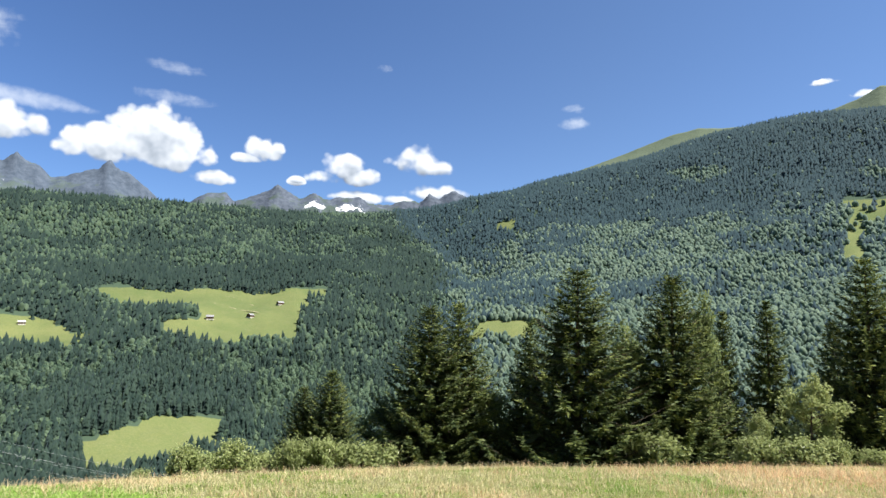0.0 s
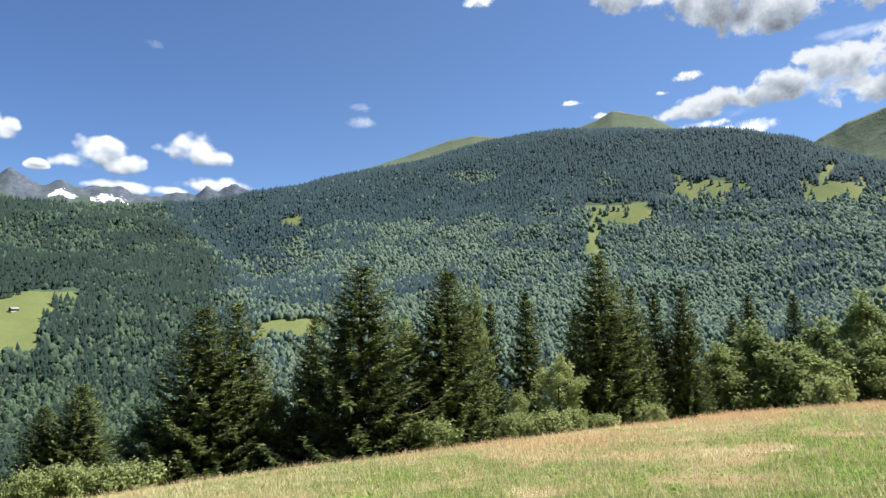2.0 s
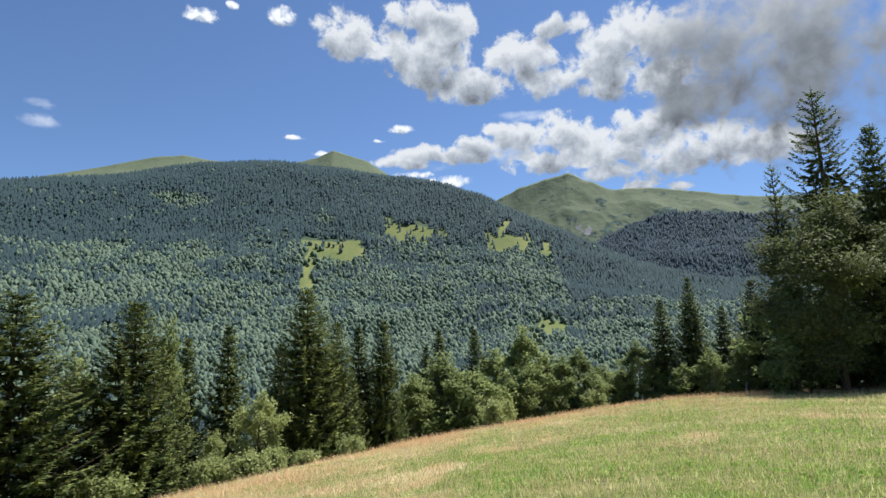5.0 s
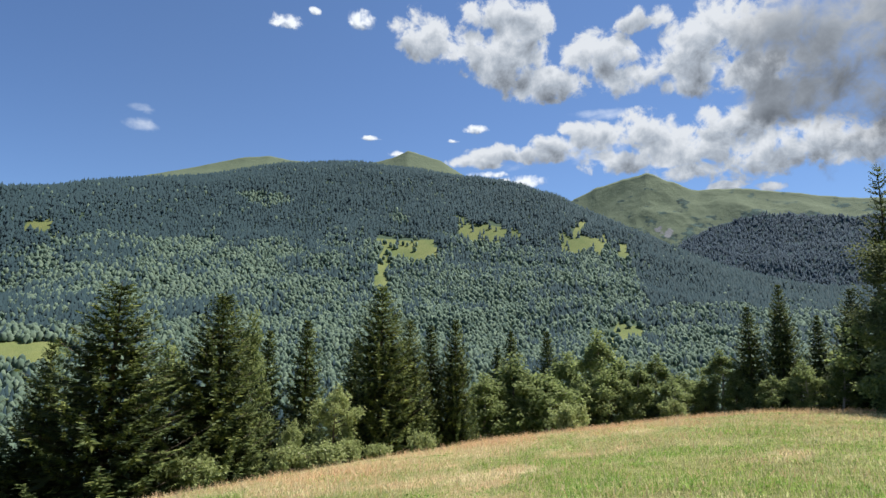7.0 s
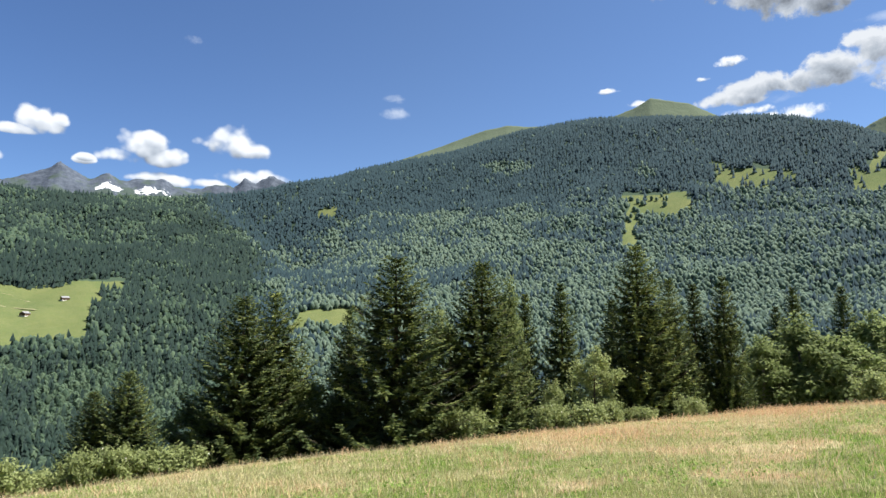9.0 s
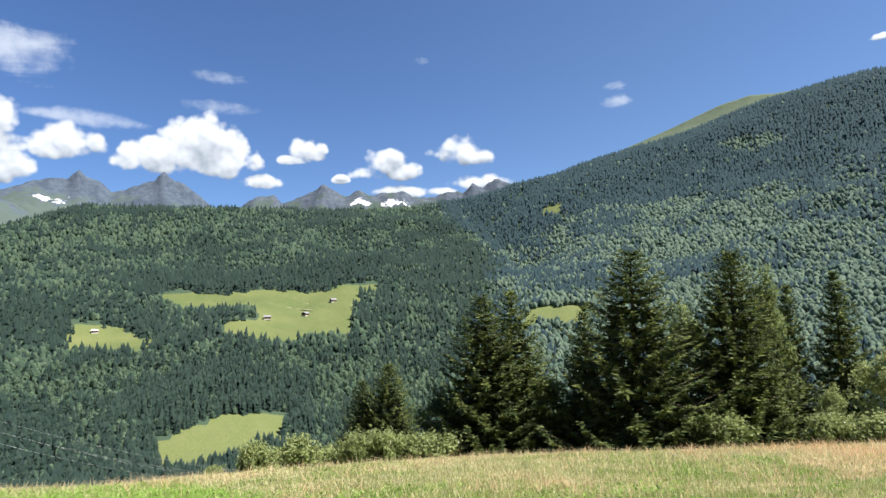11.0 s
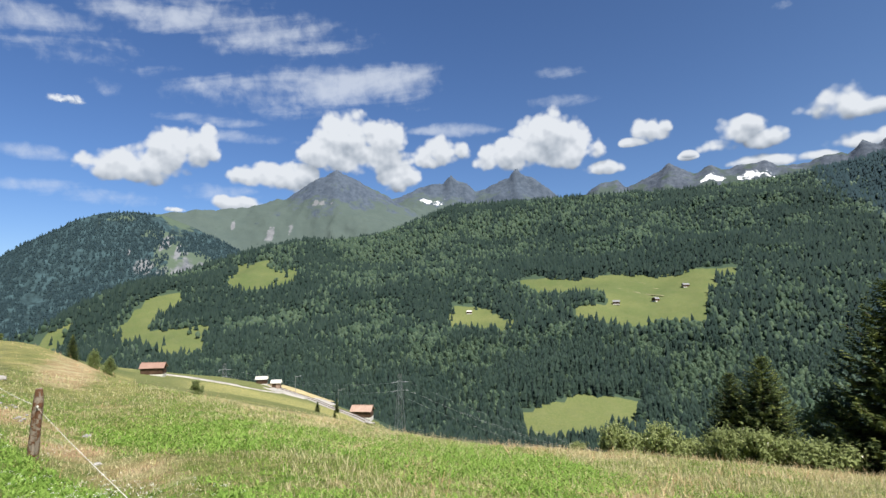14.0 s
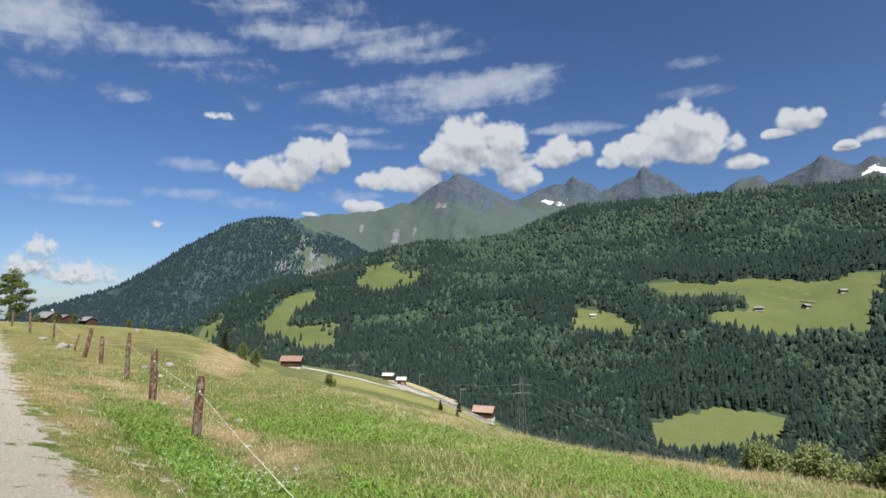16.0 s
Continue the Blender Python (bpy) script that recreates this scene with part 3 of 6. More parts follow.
# Clearings in the woods: outlines as (bearing, distance).
# clearings begin
CLEARING_1 = [(30.5, 1110), (26.1, 1074), (20.9, 1090), (14.9, 1098), (11.3, 1122), (11.2, 1094), (12.9, 1040), (13.4, 886), (17.0, 882), (19.4, 852), (21.3, 858), (24.6, 874), (26.2, 864), (24.1, 894), (22.1, 940), (22.3, 980), (26.5, 978), (29.7, 1046)]
CLEARING_2 = [(30.8, 614), (28.5, 624), (25.2, 654), (21.0, 660), (19.2, 668), (20.2, 608), (22.9, 578), (25.7, 550), (30.4, 534)]
CLEARING_4 = [(37.8, 900), (36.9, 996), (35.4, 990), (32.3, 940), (30.5, 910), (31.6, 848), (36.1, 886)]
CLEARING_3 = [(-3.5, 906), (-5.1, 934), (-8.9, 920), (-8.2, 893), (-6.3, 880), (-5.1, 890), (-3.4, 887)]
CLEARING_5 = [(58.7, 1162), (57.5, 1414), (55.0, 1378), (54.7, 1310), (52.2, 1322), (52.2, 1148), (54.7, 1144)]
CLEARING_6 = [(67.8, 978), (67.1, 1068), (65.4, 1116), (62.6, 1156), (62.3, 1104), (64.3, 1040), (65.3, 1012), (63.8, 972), (59.6, 978), (60.0, 856), (62.2, 822), (63.7, 848), (65.8, 892), (66.8, 900)]
CLEARING_14 = [(73.5, 1000), (72.7, 1100), (70.1, 1150), (71.0, 1070)]
CLEARING_7 = [(-34.9, 1574), (-36.0, 1604), (-40.4, 1624), (-41.4, 1546), (-40.8, 1472), (-38.1, 1456), (-37.4, 1498), (-36.4, 1450), (-36.2, 1278), (-34.7, 1296), (-35.4, 1442)]
CLEARING_8 = [(-42.9, 1732), (-43.7, 1756), (-45.7, 1704), (-49.8, 1700), (-49.7, 1650), (-46.1, 1606), (-45.0, 1620), (-43.0, 1642)]
CLEARING_13 = [(-54.5, 1790), (-55.7, 1906), (-55.6, 1718), (-54.7, 1694)]
CLEARING_12 = [(-52.8, 1674), (-57.6, 1712), (-57.6, 1612), (-54.6, 1626)]
CLEARING_11 = [(-58.8, 1748), (-59.8, 1736), (-59.5, 1564), (-58.5, 1588)]
CLEARING_9 = [(-56.7, 920), (-57.4, 1086), (-58.6, 1118), (-60.8, 1176), (-60.8, 1098), (-59.0, 1048), (-58.1, 944)]
CLEARING_10 = [(-5.3, 1688), (-6.3, 1702), (-7.2, 1674), (-7.3, 1622), (-5.8, 1636)]
CLEARINGS = [CLEARING_1, CLEARING_2, CLEARING_4, CLEARING_3, CLEARING_5, CLEARING_6, CLEARING_14, CLEARING_7, CLEARING_8, CLEARING_13, CLEARING_12, CLEARING_11, CLEARING_9, CLEARING_10]
# clearings end


def inside(poly, az, r):
    """Which of the places lie in the outline; counted in bearing and log distance."""
    p, q = np.array([a for a, _ in poly]), np.log(np.array([b for _, b in poly]))
    hit, lr = np.zeros(np.shape(az), bool), np.log(r)
    for i in range(len(p)):
        a0, b0, a1, b1 = p[i - 1], q[i - 1], p[i], q[i]
        cross = (a0 > az) != (a1 > az)
        hit ^= cross & (lr < (b1 - b0) * (az - a0) / (a1 - a0 + 1e-12) + b0)
    return hit


def is_meadow(az, r):
    hit = np.zeros(np.shape(az), bool)
    x, y = polar(az, r)
    rag = np.where(az < 0, 1.0, 0.55)
    w = 1 + 0.10 * rag * (fbm(x / 42, y / 42, 201, 4) - 0.5)
    az = az + np.degrees(52.0 / r) * rag * (fbm(x / 38, y / 38, 202, 4) - 0.5)
    for poly in CLEARINGS:
        for ahead in (0, 14):
            hit |= inside(poly, az, r * w + ahead)
    return hit


def shelf_end(az):
    """How far the open pasture reaches below the brow."""
    return np.interp(az, [-95, -30, 30, 38, 46, 56, 66, 76, 90], [1.35, 1.3, 1.4, 4.0, 11.0, 11.0, 9.0, 3.2, 2.6]) * BROW(az)


# ---- ground sheet ----
def build_ground():
    az = np.concatenate([np.arange(-180, -100, 3.0), np.arange(-100, 100, 0.5), np.arange(100, 180, 3.0)])
    rr = np.exp(np.linspace(math.log(0.5), math.log(R_MAX), 250))
    a, r = np.meshgrid(az, rr, indexing="ij")
    x, y = polar(a, r)
    z = ground_z(x, y)
    n, m = a.shape
    v = np.stack([x, y, z], -1).reshape(-1, 3)
    v = np.vstack([v, [[0, 0, float(np.mean(z[:, 0]))]]])
    idx = np.arange(n * m).reshape(n, m)
    nxt = np.roll(idx, -1, 0)
    quads = np.stack([idx[:, :-1], idx[:, 1:], nxt[:, 1:], nxt[:, :-1]], -1).reshape(-1, 4)[:, ::-1]
    ring = idx[:n - n % 2, 0]
    cap = np.stack([ring[0::2], ring[1::2], np.roll(ring, -2)[0::2], np.full(len(ring) // 2, n * m)], -1)[:, ::-1]
    brow = BROW(a)
    field = smooth((r - 21) / 8) * smooth((a - 62) / 6) * (1 - 0.9 * bank(a, r))
    far = np.maximum(smooth((r - 1.15 * brow) / (0.4 * brow)), field)
    wood = ((r > shelf_end(a)) & ~is_meadow(a, r)).astype(float)
    wood[(a > 92) | (a < -92)] = 0
    tr = track_mask(x, y)
    dry = dryness(x, y)
    mown = np.clip((fbm(x / 60, y / 60, 21) - 0.35) * 2.2, 0, 1) * np.where(r < 330, 1, 0.2)
    mown = np.where((a > 15) & (a < 33) & (r > 480) & (r < 760), 0.14, mown)
    mown = np.where((field > 0.5) & (r < 90), np.clip(0.42 + 0.75 * vnoise(x / 16, y / 1.3, 23) + 0.5 * np.exp(-((a - 67) / 3.5) ** 2), 0, 1), mown)
    band = smooth((r - 128) / 22) * smooth((201 - r) / 10) * smooth((a - 44) / 3) * smooth((63 - a) / 3)
    mown = np.where((a > 42) & (a < 66) & (r > 110) & (r < 330), 0.25 + 0.75 * band * (0.45 + 0.55 * vnoise(x / 30, y / 5, 24)), mown)
    at = {k: np.append(np.broadcast_to(q, a.shape).ravel(), float(np.mean(np.broadcast_to(q, a.shape)[:, 0]))) for k, q in
          (("far", far), ("wood", wood), ("track", tr), ("dry", dry), ("mown", mown))}
    me = mesh_of("ground", v, np.vstack([quads, cap]), [GROUND], attrs=at, smooth_on=True)
    me.validate()
    return tagged(new("ground", me), "alpine hillside meadow falling to a wooded valley and far slopes", "ground", kind="structure")


def track_mask(x, y):
    """Two worn wheel ruts of the farm track that runs along the hillside."""
    across = y - (0.50 + 0.010 * np.maximum(-x, 0) ** 1.25 - 0.30 * np.maximum(x + 2.5, 0) ** 1.3)
    ruts = np.maximum(np.exp(-(across / 0.95) ** 2), np.exp(-((across - 1.75) / 0.28) ** 2) * 0.30)
    return ruts * smooth((9 - x) / 4)


def bank(a, r):
    """The bare, straw-coloured flank of the mown hump beyond the fence."""
    return np.exp(-((a - 69.5 + (r - 40) * 0.10) / 3.2) ** 2) * smooth((r - 24) / 8) * smooth((70 - r) / 10)


def dryness(x, y):
    """Where the grass has gone to straw: along the brow, by the fence and in drifts."""
    r, a = np.hypot(x, y), np.degrees(np.arctan2(-x, y))
    b = BROW(a)
    d = np.interp(a, [-82, -66, -56, -44, -30, -20, -10, 0], [0.25, 0.45, 0.9, 1.15, 1.1, 0.55, 0.35, 0.25]) * np.exp(-((r / b - np.interp(a, [-40, -20], [0.86, 0.92])) / np.interp(a, [-60, -34, -10, 30], [0.26, 0.26, 0.15, 0.15])) ** 2)
    d = np.maximum(d, 0.8 * smooth((fbm(x / 2.6, y / 2.6, 31, 5) - 0.50) / 0.24) * smooth((r / b - 0.25) / 0.2) * np.where(a > 60, 0.3, 1))
    d = np.maximum(d, 0.62 * np.exp(-((y - np.interp(-x, [4, 14, 20, 40], [5.3, 5.4, 4.4, 4.4])) / np.interp(-x, [8, 18], [1.0, 2.0])) ** 2) * smooth((a - 57) / 7))
    d = np.maximum(d, bank(a, r))
    d = np.maximum(d, 0.5 * np.exp(-((y - 1.5 - 0.02 * np.abs(x)) / 1.3) ** 2) * smooth((-x - 1) / 4))
    d = np.maximum(d, 0.30 * smooth((a + 22) / 10) * smooth((47 - a) / 8) * smooth((r / b - np.interp(a, [8, 24], [0.3, 0.6])) / 0.25))
    return np.clip(d + (fbm(x / 5, y / 5, 33) - 0.5) * 0.8 + (fbm(x / 1.3, y / 1.3, 34, 3) - 0.5) * 0.7, 0, 1)


ground = build_ground()


# ---- far mountains ----
LAND = {}


def mountain(name, label, crest, dist, depth, mat, base_el=-4.0, rough=1.0, wooded=0.0, snow=None, seed=1, step=0.2, high=0.5, scar=None, scree=None):
    """A range of which the crest line is given as (bearing, elevation): a ridge with spurs and gullies before and behind it."""
    ca, ce = zip(*sorted(crest))
    az = np.arange(ca[0], ca[-1] + step, step)
    s = np.concatenate([np.linspace(-1, 0, 76), np.linspace(0.06, 0.5, 8)])
    a, t = np.meshgrid(az, s, indexing="ij")
    top = dist * np.tan(np.radians(np.interp(az, ca, ce)))[:, None]
    r = dist + depth * t
    # below the crest line the faces broaden and the ribs wander
    sm = np.convolve(np.pad(top[:, 0], 15, mode="edge"), np.hanning(31) / np.hanning(31).sum(), "valid")
    drift = a + 5.0 * np.clip(-t, 0, 1) * (fbm(a * 0.35 + seed, t * 2.2, seed + 31, 3) - 0.5)
    blend = np.clip(-t * 1.5, 0, 0.85)
    crest_z = np.interp(drift, az, top[:, 0]) * (1 - blend) + np.interp(drift, az, sm) * blend
    low = (dist - depth) * math.tan(radians(base_el))
    f = np.where(t < 0, np.clip(1 + t, 0, 1) ** 1.25, 1 - t * 0.9)
    z = low + (np.where(t < 0, crest_z, top) - low) * f
    w = np.sin(np.clip(-t, 0, 1) * math.pi) ** 0.6
    x, y = polar(a, r)
    wx, wy = x + 260 * (fbm(x / 420, y / 420, seed + 21) - 0.5), y + 260 * (fbm(x / 420, y / 420, seed + 22) - 0.5)
    span = top - low
    for size, gain in ((900, 0.34), (380, 0.17), (150, 0.06), (60, 0.022)):
        rid = 1 - 2 * np.abs(fbm(wx / size, wy / size, seed + int(size), 2) - 0.5)
        z += (rid - 0.72) * gain * span * w * rough
    z += (fbm(x / 60, y / 60, seed + 11, 4) - 0.5) * 0.060 * span * rough * np.clip((t + 0.12) / 0.12, 0, 1)
    n, m = a.shape
    idx = np.arange(n * m).reshape(n, m)
    quads = np.stack([idx[:-1, :-1], idx[:-1, 1:], idx[1:, 1:], idx[1:, :-1]], -1).reshape(-1, 4)[:, ::-1]
    rel = np.clip((z - low) / (np.max(top) - low), 0, 1)
    at = {"high": np.clip((rel - high) / (1 - high), 0, 1).ravel(),
          "wooded": np.clip(wooded * (1.05 - 0.75 * rel), 0, 1).ravel(),
          "scar": (np.zeros(n * m) if scar is None else scar(a, rel, t).ravel()),
          "scree": (np.zeros(n * m) if scree is None else scree(a, np.degrees(np.arctan2(z, r)), x, y).ravel()),
          "snow": (np.zeros(n * m) if snow is None else snow(a, rel, t).ravel())}
    me = mesh_of(name, np.stack([x, y, z + EYE], -1).reshape(-1, 3), quads, [mat], attrs=at, smooth_on=True)
    LAND[name] = (x, y, z + EYE, at["wooded"].reshape(n, m) - at["scar"].reshape(n, m), t)
    return tagged(new(name, me), label, "mountain", kind="structure")


def gullies(a, e, fans):
    """Bare stony runnels that fan out down the slope."""
    out = np.zeros_like(a)
    for a0, e0, wa, we in fans:
        out = np.maximum(out, np.exp(-((a - a0) / wa) ** 2 - ((e - e0) / we) ** 2))
    return out * np.clip(0.25 + 2.2 * np.abs(vnoise(a * 2.6 + e * 0.7, e * 0.6 + a * 0.2, 301) - 0.35), 0, 1)


ALP = alp_mat("green_alp", (0.092, 0.122, 0.080), (0.128, 0.157, 0.104), (0.13, 0.135, 0.13), (0.24, 0.245, 0.24), (0.032, 0.055, 0.050), bias=-0.72)
# the blue in these rock, turf and wood colours paints distance haze
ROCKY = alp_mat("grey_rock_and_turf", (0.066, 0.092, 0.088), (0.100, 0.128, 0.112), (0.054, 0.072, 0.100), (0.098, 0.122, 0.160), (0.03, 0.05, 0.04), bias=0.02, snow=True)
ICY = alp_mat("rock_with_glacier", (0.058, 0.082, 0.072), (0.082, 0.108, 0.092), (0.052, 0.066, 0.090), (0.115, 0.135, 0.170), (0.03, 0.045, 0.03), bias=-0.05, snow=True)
WOODED = alp_mat("wooded_mountain", (0.07, 0.10, 0.075), (0.11, 0.145, 0.10), (0.085, 0.095, 0.11), (0.20, 0.21, 0.225), (0.027, 0.047, 0.052), bias=-0.45)

mountain("alp_dome", "smooth green grassy alp rising behind the wooded ridge",
         [(-9.5, 13.5), (-12.2, 14.4), (-16.1, 15.7), (-21.9, 17.65), (-24.1, 18.0), (-27.5, 17.75), (-31, 17.9), (-34.4, 18.2), (-36.4, 18.75), (-37.9, 19.55),
          (-39.4, 19.15), (-41.4, 18.6), (-43.9, 17.1), (-47.5, 13.6)], 2750, 500, ALP, 13.5, 0.35, 0.0, None, 4)
mountain("green_mountain", "rounded green mountain with rock scars above dark woods",
         [(-49, 10), (-52, 13), (-54.1, 14.4), (-56.9, 15.7), (-59.5, 16.3), (-61.7, 16.75), (-64, 15.7), (-66.1, 14.75), (-69.1, 14.75), (-73.4, 13.8), (-78.2, 12.8), (-84, 12), (-92, 11), (-100, 9)],
         3600, 850, ALP, 6, 0.5, 0.62, None, 15, scree=lambda a, e, x, y: gullies(a, e, [(-63.4, 11.1, 1.0, 0.55), (-62.4, 11.6, 0.5, 0.4)]))
mountain("wooded_spur", "dark conifer-clad spur with a few pale clearings",
         [(-60, 6), (-63, 8.8), (-64.7, 10.3), (-67.5, 11.6), (-71.4, 12.3), (-74, 11.9), (-77.6, 11.3), (-83, 11), (-90, 10), (-98, 7)], 2750, 650, WOODED, 2, 0.6, 2.2, None, 25)
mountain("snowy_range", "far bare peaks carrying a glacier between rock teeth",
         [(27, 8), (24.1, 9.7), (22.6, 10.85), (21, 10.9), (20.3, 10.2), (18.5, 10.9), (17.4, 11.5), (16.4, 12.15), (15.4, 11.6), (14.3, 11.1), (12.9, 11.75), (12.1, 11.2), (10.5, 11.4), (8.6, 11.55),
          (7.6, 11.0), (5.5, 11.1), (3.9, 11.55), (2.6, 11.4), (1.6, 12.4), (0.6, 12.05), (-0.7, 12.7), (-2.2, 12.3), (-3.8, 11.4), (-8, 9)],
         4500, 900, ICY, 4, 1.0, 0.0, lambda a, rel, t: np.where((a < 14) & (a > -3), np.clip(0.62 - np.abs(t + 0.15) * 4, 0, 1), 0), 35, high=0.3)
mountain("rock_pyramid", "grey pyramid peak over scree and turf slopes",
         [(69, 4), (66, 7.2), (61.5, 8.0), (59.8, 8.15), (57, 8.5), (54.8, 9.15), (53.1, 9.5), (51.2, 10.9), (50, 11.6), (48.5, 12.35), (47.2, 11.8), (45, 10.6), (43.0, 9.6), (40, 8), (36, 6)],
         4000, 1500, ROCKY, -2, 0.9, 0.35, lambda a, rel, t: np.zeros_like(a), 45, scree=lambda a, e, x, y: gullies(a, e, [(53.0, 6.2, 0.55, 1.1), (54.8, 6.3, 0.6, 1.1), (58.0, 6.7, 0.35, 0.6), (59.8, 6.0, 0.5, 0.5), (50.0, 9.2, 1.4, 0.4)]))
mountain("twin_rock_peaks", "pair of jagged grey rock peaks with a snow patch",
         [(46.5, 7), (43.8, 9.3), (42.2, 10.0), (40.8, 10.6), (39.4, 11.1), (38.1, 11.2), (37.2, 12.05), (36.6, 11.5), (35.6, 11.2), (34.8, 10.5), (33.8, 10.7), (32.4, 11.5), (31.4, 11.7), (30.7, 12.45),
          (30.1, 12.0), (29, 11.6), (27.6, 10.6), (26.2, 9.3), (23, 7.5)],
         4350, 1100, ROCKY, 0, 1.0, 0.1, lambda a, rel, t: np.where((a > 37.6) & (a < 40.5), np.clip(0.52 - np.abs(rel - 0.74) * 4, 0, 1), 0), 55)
mountain("wooded_mountain", "dark wooded mountain with a pale rock scarp",
         [(96, -5), (90, -3), (86, -1.6), (83.8, -0.8), (81, 0.1), (79.1, 0.85), (77, 2.3), (74.8, 3.9), (73, 5.2), (71.1, 6.4), (68.8, 7.2), (66.2, 7.6), (64, 7.4), (61.9, 6.7), (59.6, 5.6), (57.5, 4.4), (55.3, 3.2), (52, 1)],
         2900, 1100, WOODED, -5.5, 0.75, 1.9, None, 65, scar=lambda a, rel, t: 1.0 * (0.35 + vnoise(a * 1.6, rel * 9, 77)) * np.exp(-((a - 62.0 - 5 * (rel - 0.5)) / 3.0) ** 2) * np.exp(-((rel - 0.50) / 0.27) ** 2), scree=lambda a, e, x, y: gullies(a, e, [(66.5, 4.0, 0.9, 0.8), (63.4, 4.6, 1.3, 1.2), (62.3, 4.0, 0.8, 1.4), (65.0, 2.8, 1.6, 0.8), (63.0, 2.5, 1.4, 0.9)]))
# ---- woods on the far slopes ----
def conifer_shape(rng, tiers=2, sides=6):
    """A narrow conifer: stacked ragged skirts; vertices, triangles and the way each vertex faces."""
    v, f, n = [], [], []
    for k in range(tiers):
        z0, z1 = 0.04 + 0.84 * k / tiers, 0.04 + 0.84 * (k + 1) / tiers + (0.12 if k == tiers - 1 else 0.30)
        rad = 0.5 * (1 - 0.55 * k / tiers)
        base = len(v)
        v.append((rng.uniform(-0.03, 0.03), rng.uniform(-0.03, 0.03), min(z1, 1.0)))
        n.append((0, 0, 1))
        for i in range(sides):
            a = 2 * math.pi * (i + rng.uniform(-0.3, 0.3)) / sides
            q = rad * (1.15 if i % 2 else 0.78) * rng.uniform(0.85, 1.1)
            v.append((q * math.cos(a), q * math.sin(a), z0 + rng.uniform(-0.05, 0.05) - (0.04 if i % 2 else -0.04)))
            n.append((math.cos(a) * 0.8, math.sin(a) * 0.8, 0.62))
        f += [(base, base + 1 + i, base + 1 + (i + 1) % sides) for i in range(sides)]
    return np.array(v), np.array(f), np.array(n)


def broadleaf_shape(rng, sides=6):
    """An upright oval crown with an uneven outline."""
    v, f, n = [(0, 0, 1.0)], [], [(0, 0, 1)]
    for z, rad in ((0.80, 0.33), (0.46, 0.50), (0.10, 0.36)):
        off = rng.uniform(0, 1)
        for i in range(sides):
            a = 2 * math.pi * (i + off + rng.uniform(-0.25, 0.25)) / sides
            q = rad * rng.uniform(0.75, 1.2)
            v.append((q * math.cos(a), q * math.sin(a), z + rng.uniform(-0.08, 0.08)))
            n.append((math.cos(a), math.sin(a), (z - 0.35) * 1.5))
    for i in range(sides):
        j = (i + 1) % sides
        f.append((0, 1 + i, 1 + j))
        for k in range(2):
            p, q = 1 + k * sides, 1 + (k + 1) * sides
            f += [(p + i, q + i, q + j), (p + i, q + j, p + j)]
    return np.array(v), np.array(f), np.array(n)


def leafy_shape(rng, flakes=16):
    """A fuller oval crown: a core with leafy flakes standing off it."""
    v, f, n = (list(map(tuple, q)) for q in broadleaf_shape(rng, 7))
    v = [(x * 0.86, y * 0.86, z * 0.95) for x, y, z in v]
    for k in range(flakes):
        z = 1 - 1.5 * (k + 0.5) / flakes
        a = k * 2.399 + rng.uniform(-0.4, 0.4)
        out = Vector((math.sqrt(max(0, 1 - z * z)) * math.cos(a), math.sqrt(max(0, 1 - z * z)) * math.sin(a), z))
        c = Vector((out.x * 0.42, out.y * 0.42, 0.50 + out.z * 0.44)) * rng.uniform(0.92, 1.1)
        tilt = (out + Vector((rng.uniform(-1, 1), rng.uniform(-1, 1), rng.uniform(-0.4, 1))) * 0.5).normalized()
        u = tilt.orthogonal().normalized()
        w, s, t, base = tilt.cross(u), rng.uniform(0.13, 0.24), rng.uniform(0, 6.28), len(v)
        v += [tuple(c + (u * math.cos(t + i * 2.094) + w * math.sin(t + i * 2.094)) * s * rng.uniform(0.7, 1.2)) for i in range(3)]
        n += [tuple(tilt)] * 3
        f.append((base, base + 1, base + 2))
    return np.array(v), np.array(f), np.array(n)


def woodland(shapes, x, y, z, height, width, rng):
    """All trees of a wood as one set of vertices, triangles and normals."""
    vs, fs, ns, at = [], [], [], 0
    kind = rng.integers(0, len(shapes), len(x))
    for k, (bv, bf, bn) in enumerate(shapes):
        sel = np.where(kind == k)[0]
        if not len(sel):
            continue
        t = rng.uniform(0, 2 * math.pi, len(sel))
        c, s = np.cos(t)[:, None], np.sin(t)[:, None]
        w, h = width[sel][:, None], height[sel][:, None]
        lean = rng.normal(0, 0.05, (2, len(sel)))[:, :, None] * h * bv[:, 2] ** 2
        vv = np.stack([(bv[:, 0] * c - bv[:, 1] * s) * w + x[sel][:, None] + lean[0], (bv[:, 0] * s + bv[:, 1] * c) * w + y[sel][:, None] + lean[1],
                       bv[:, 2] * h + z[sel][:, None]], -1)
        nn = np.stack([bn[:, 0] * c - bn[:, 1] * s, bn[:, 0] * s + bn[:, 1] * c, np.broadcast_to(bn[:, 2], (len(sel), len(bv)))], -1)
        vs.append(vv.reshape(-1, 3))
        ns.append(nn.reshape(-1, 3))
        fs.append((bf[None] + (at + np.arange(len(sel)) * len(bv))[:, None, None]).reshape(-1, 3))
        at += len(sel) * len(bv)
    return np.vstack(vs), np.vstack(fs), np.vstack(ns)


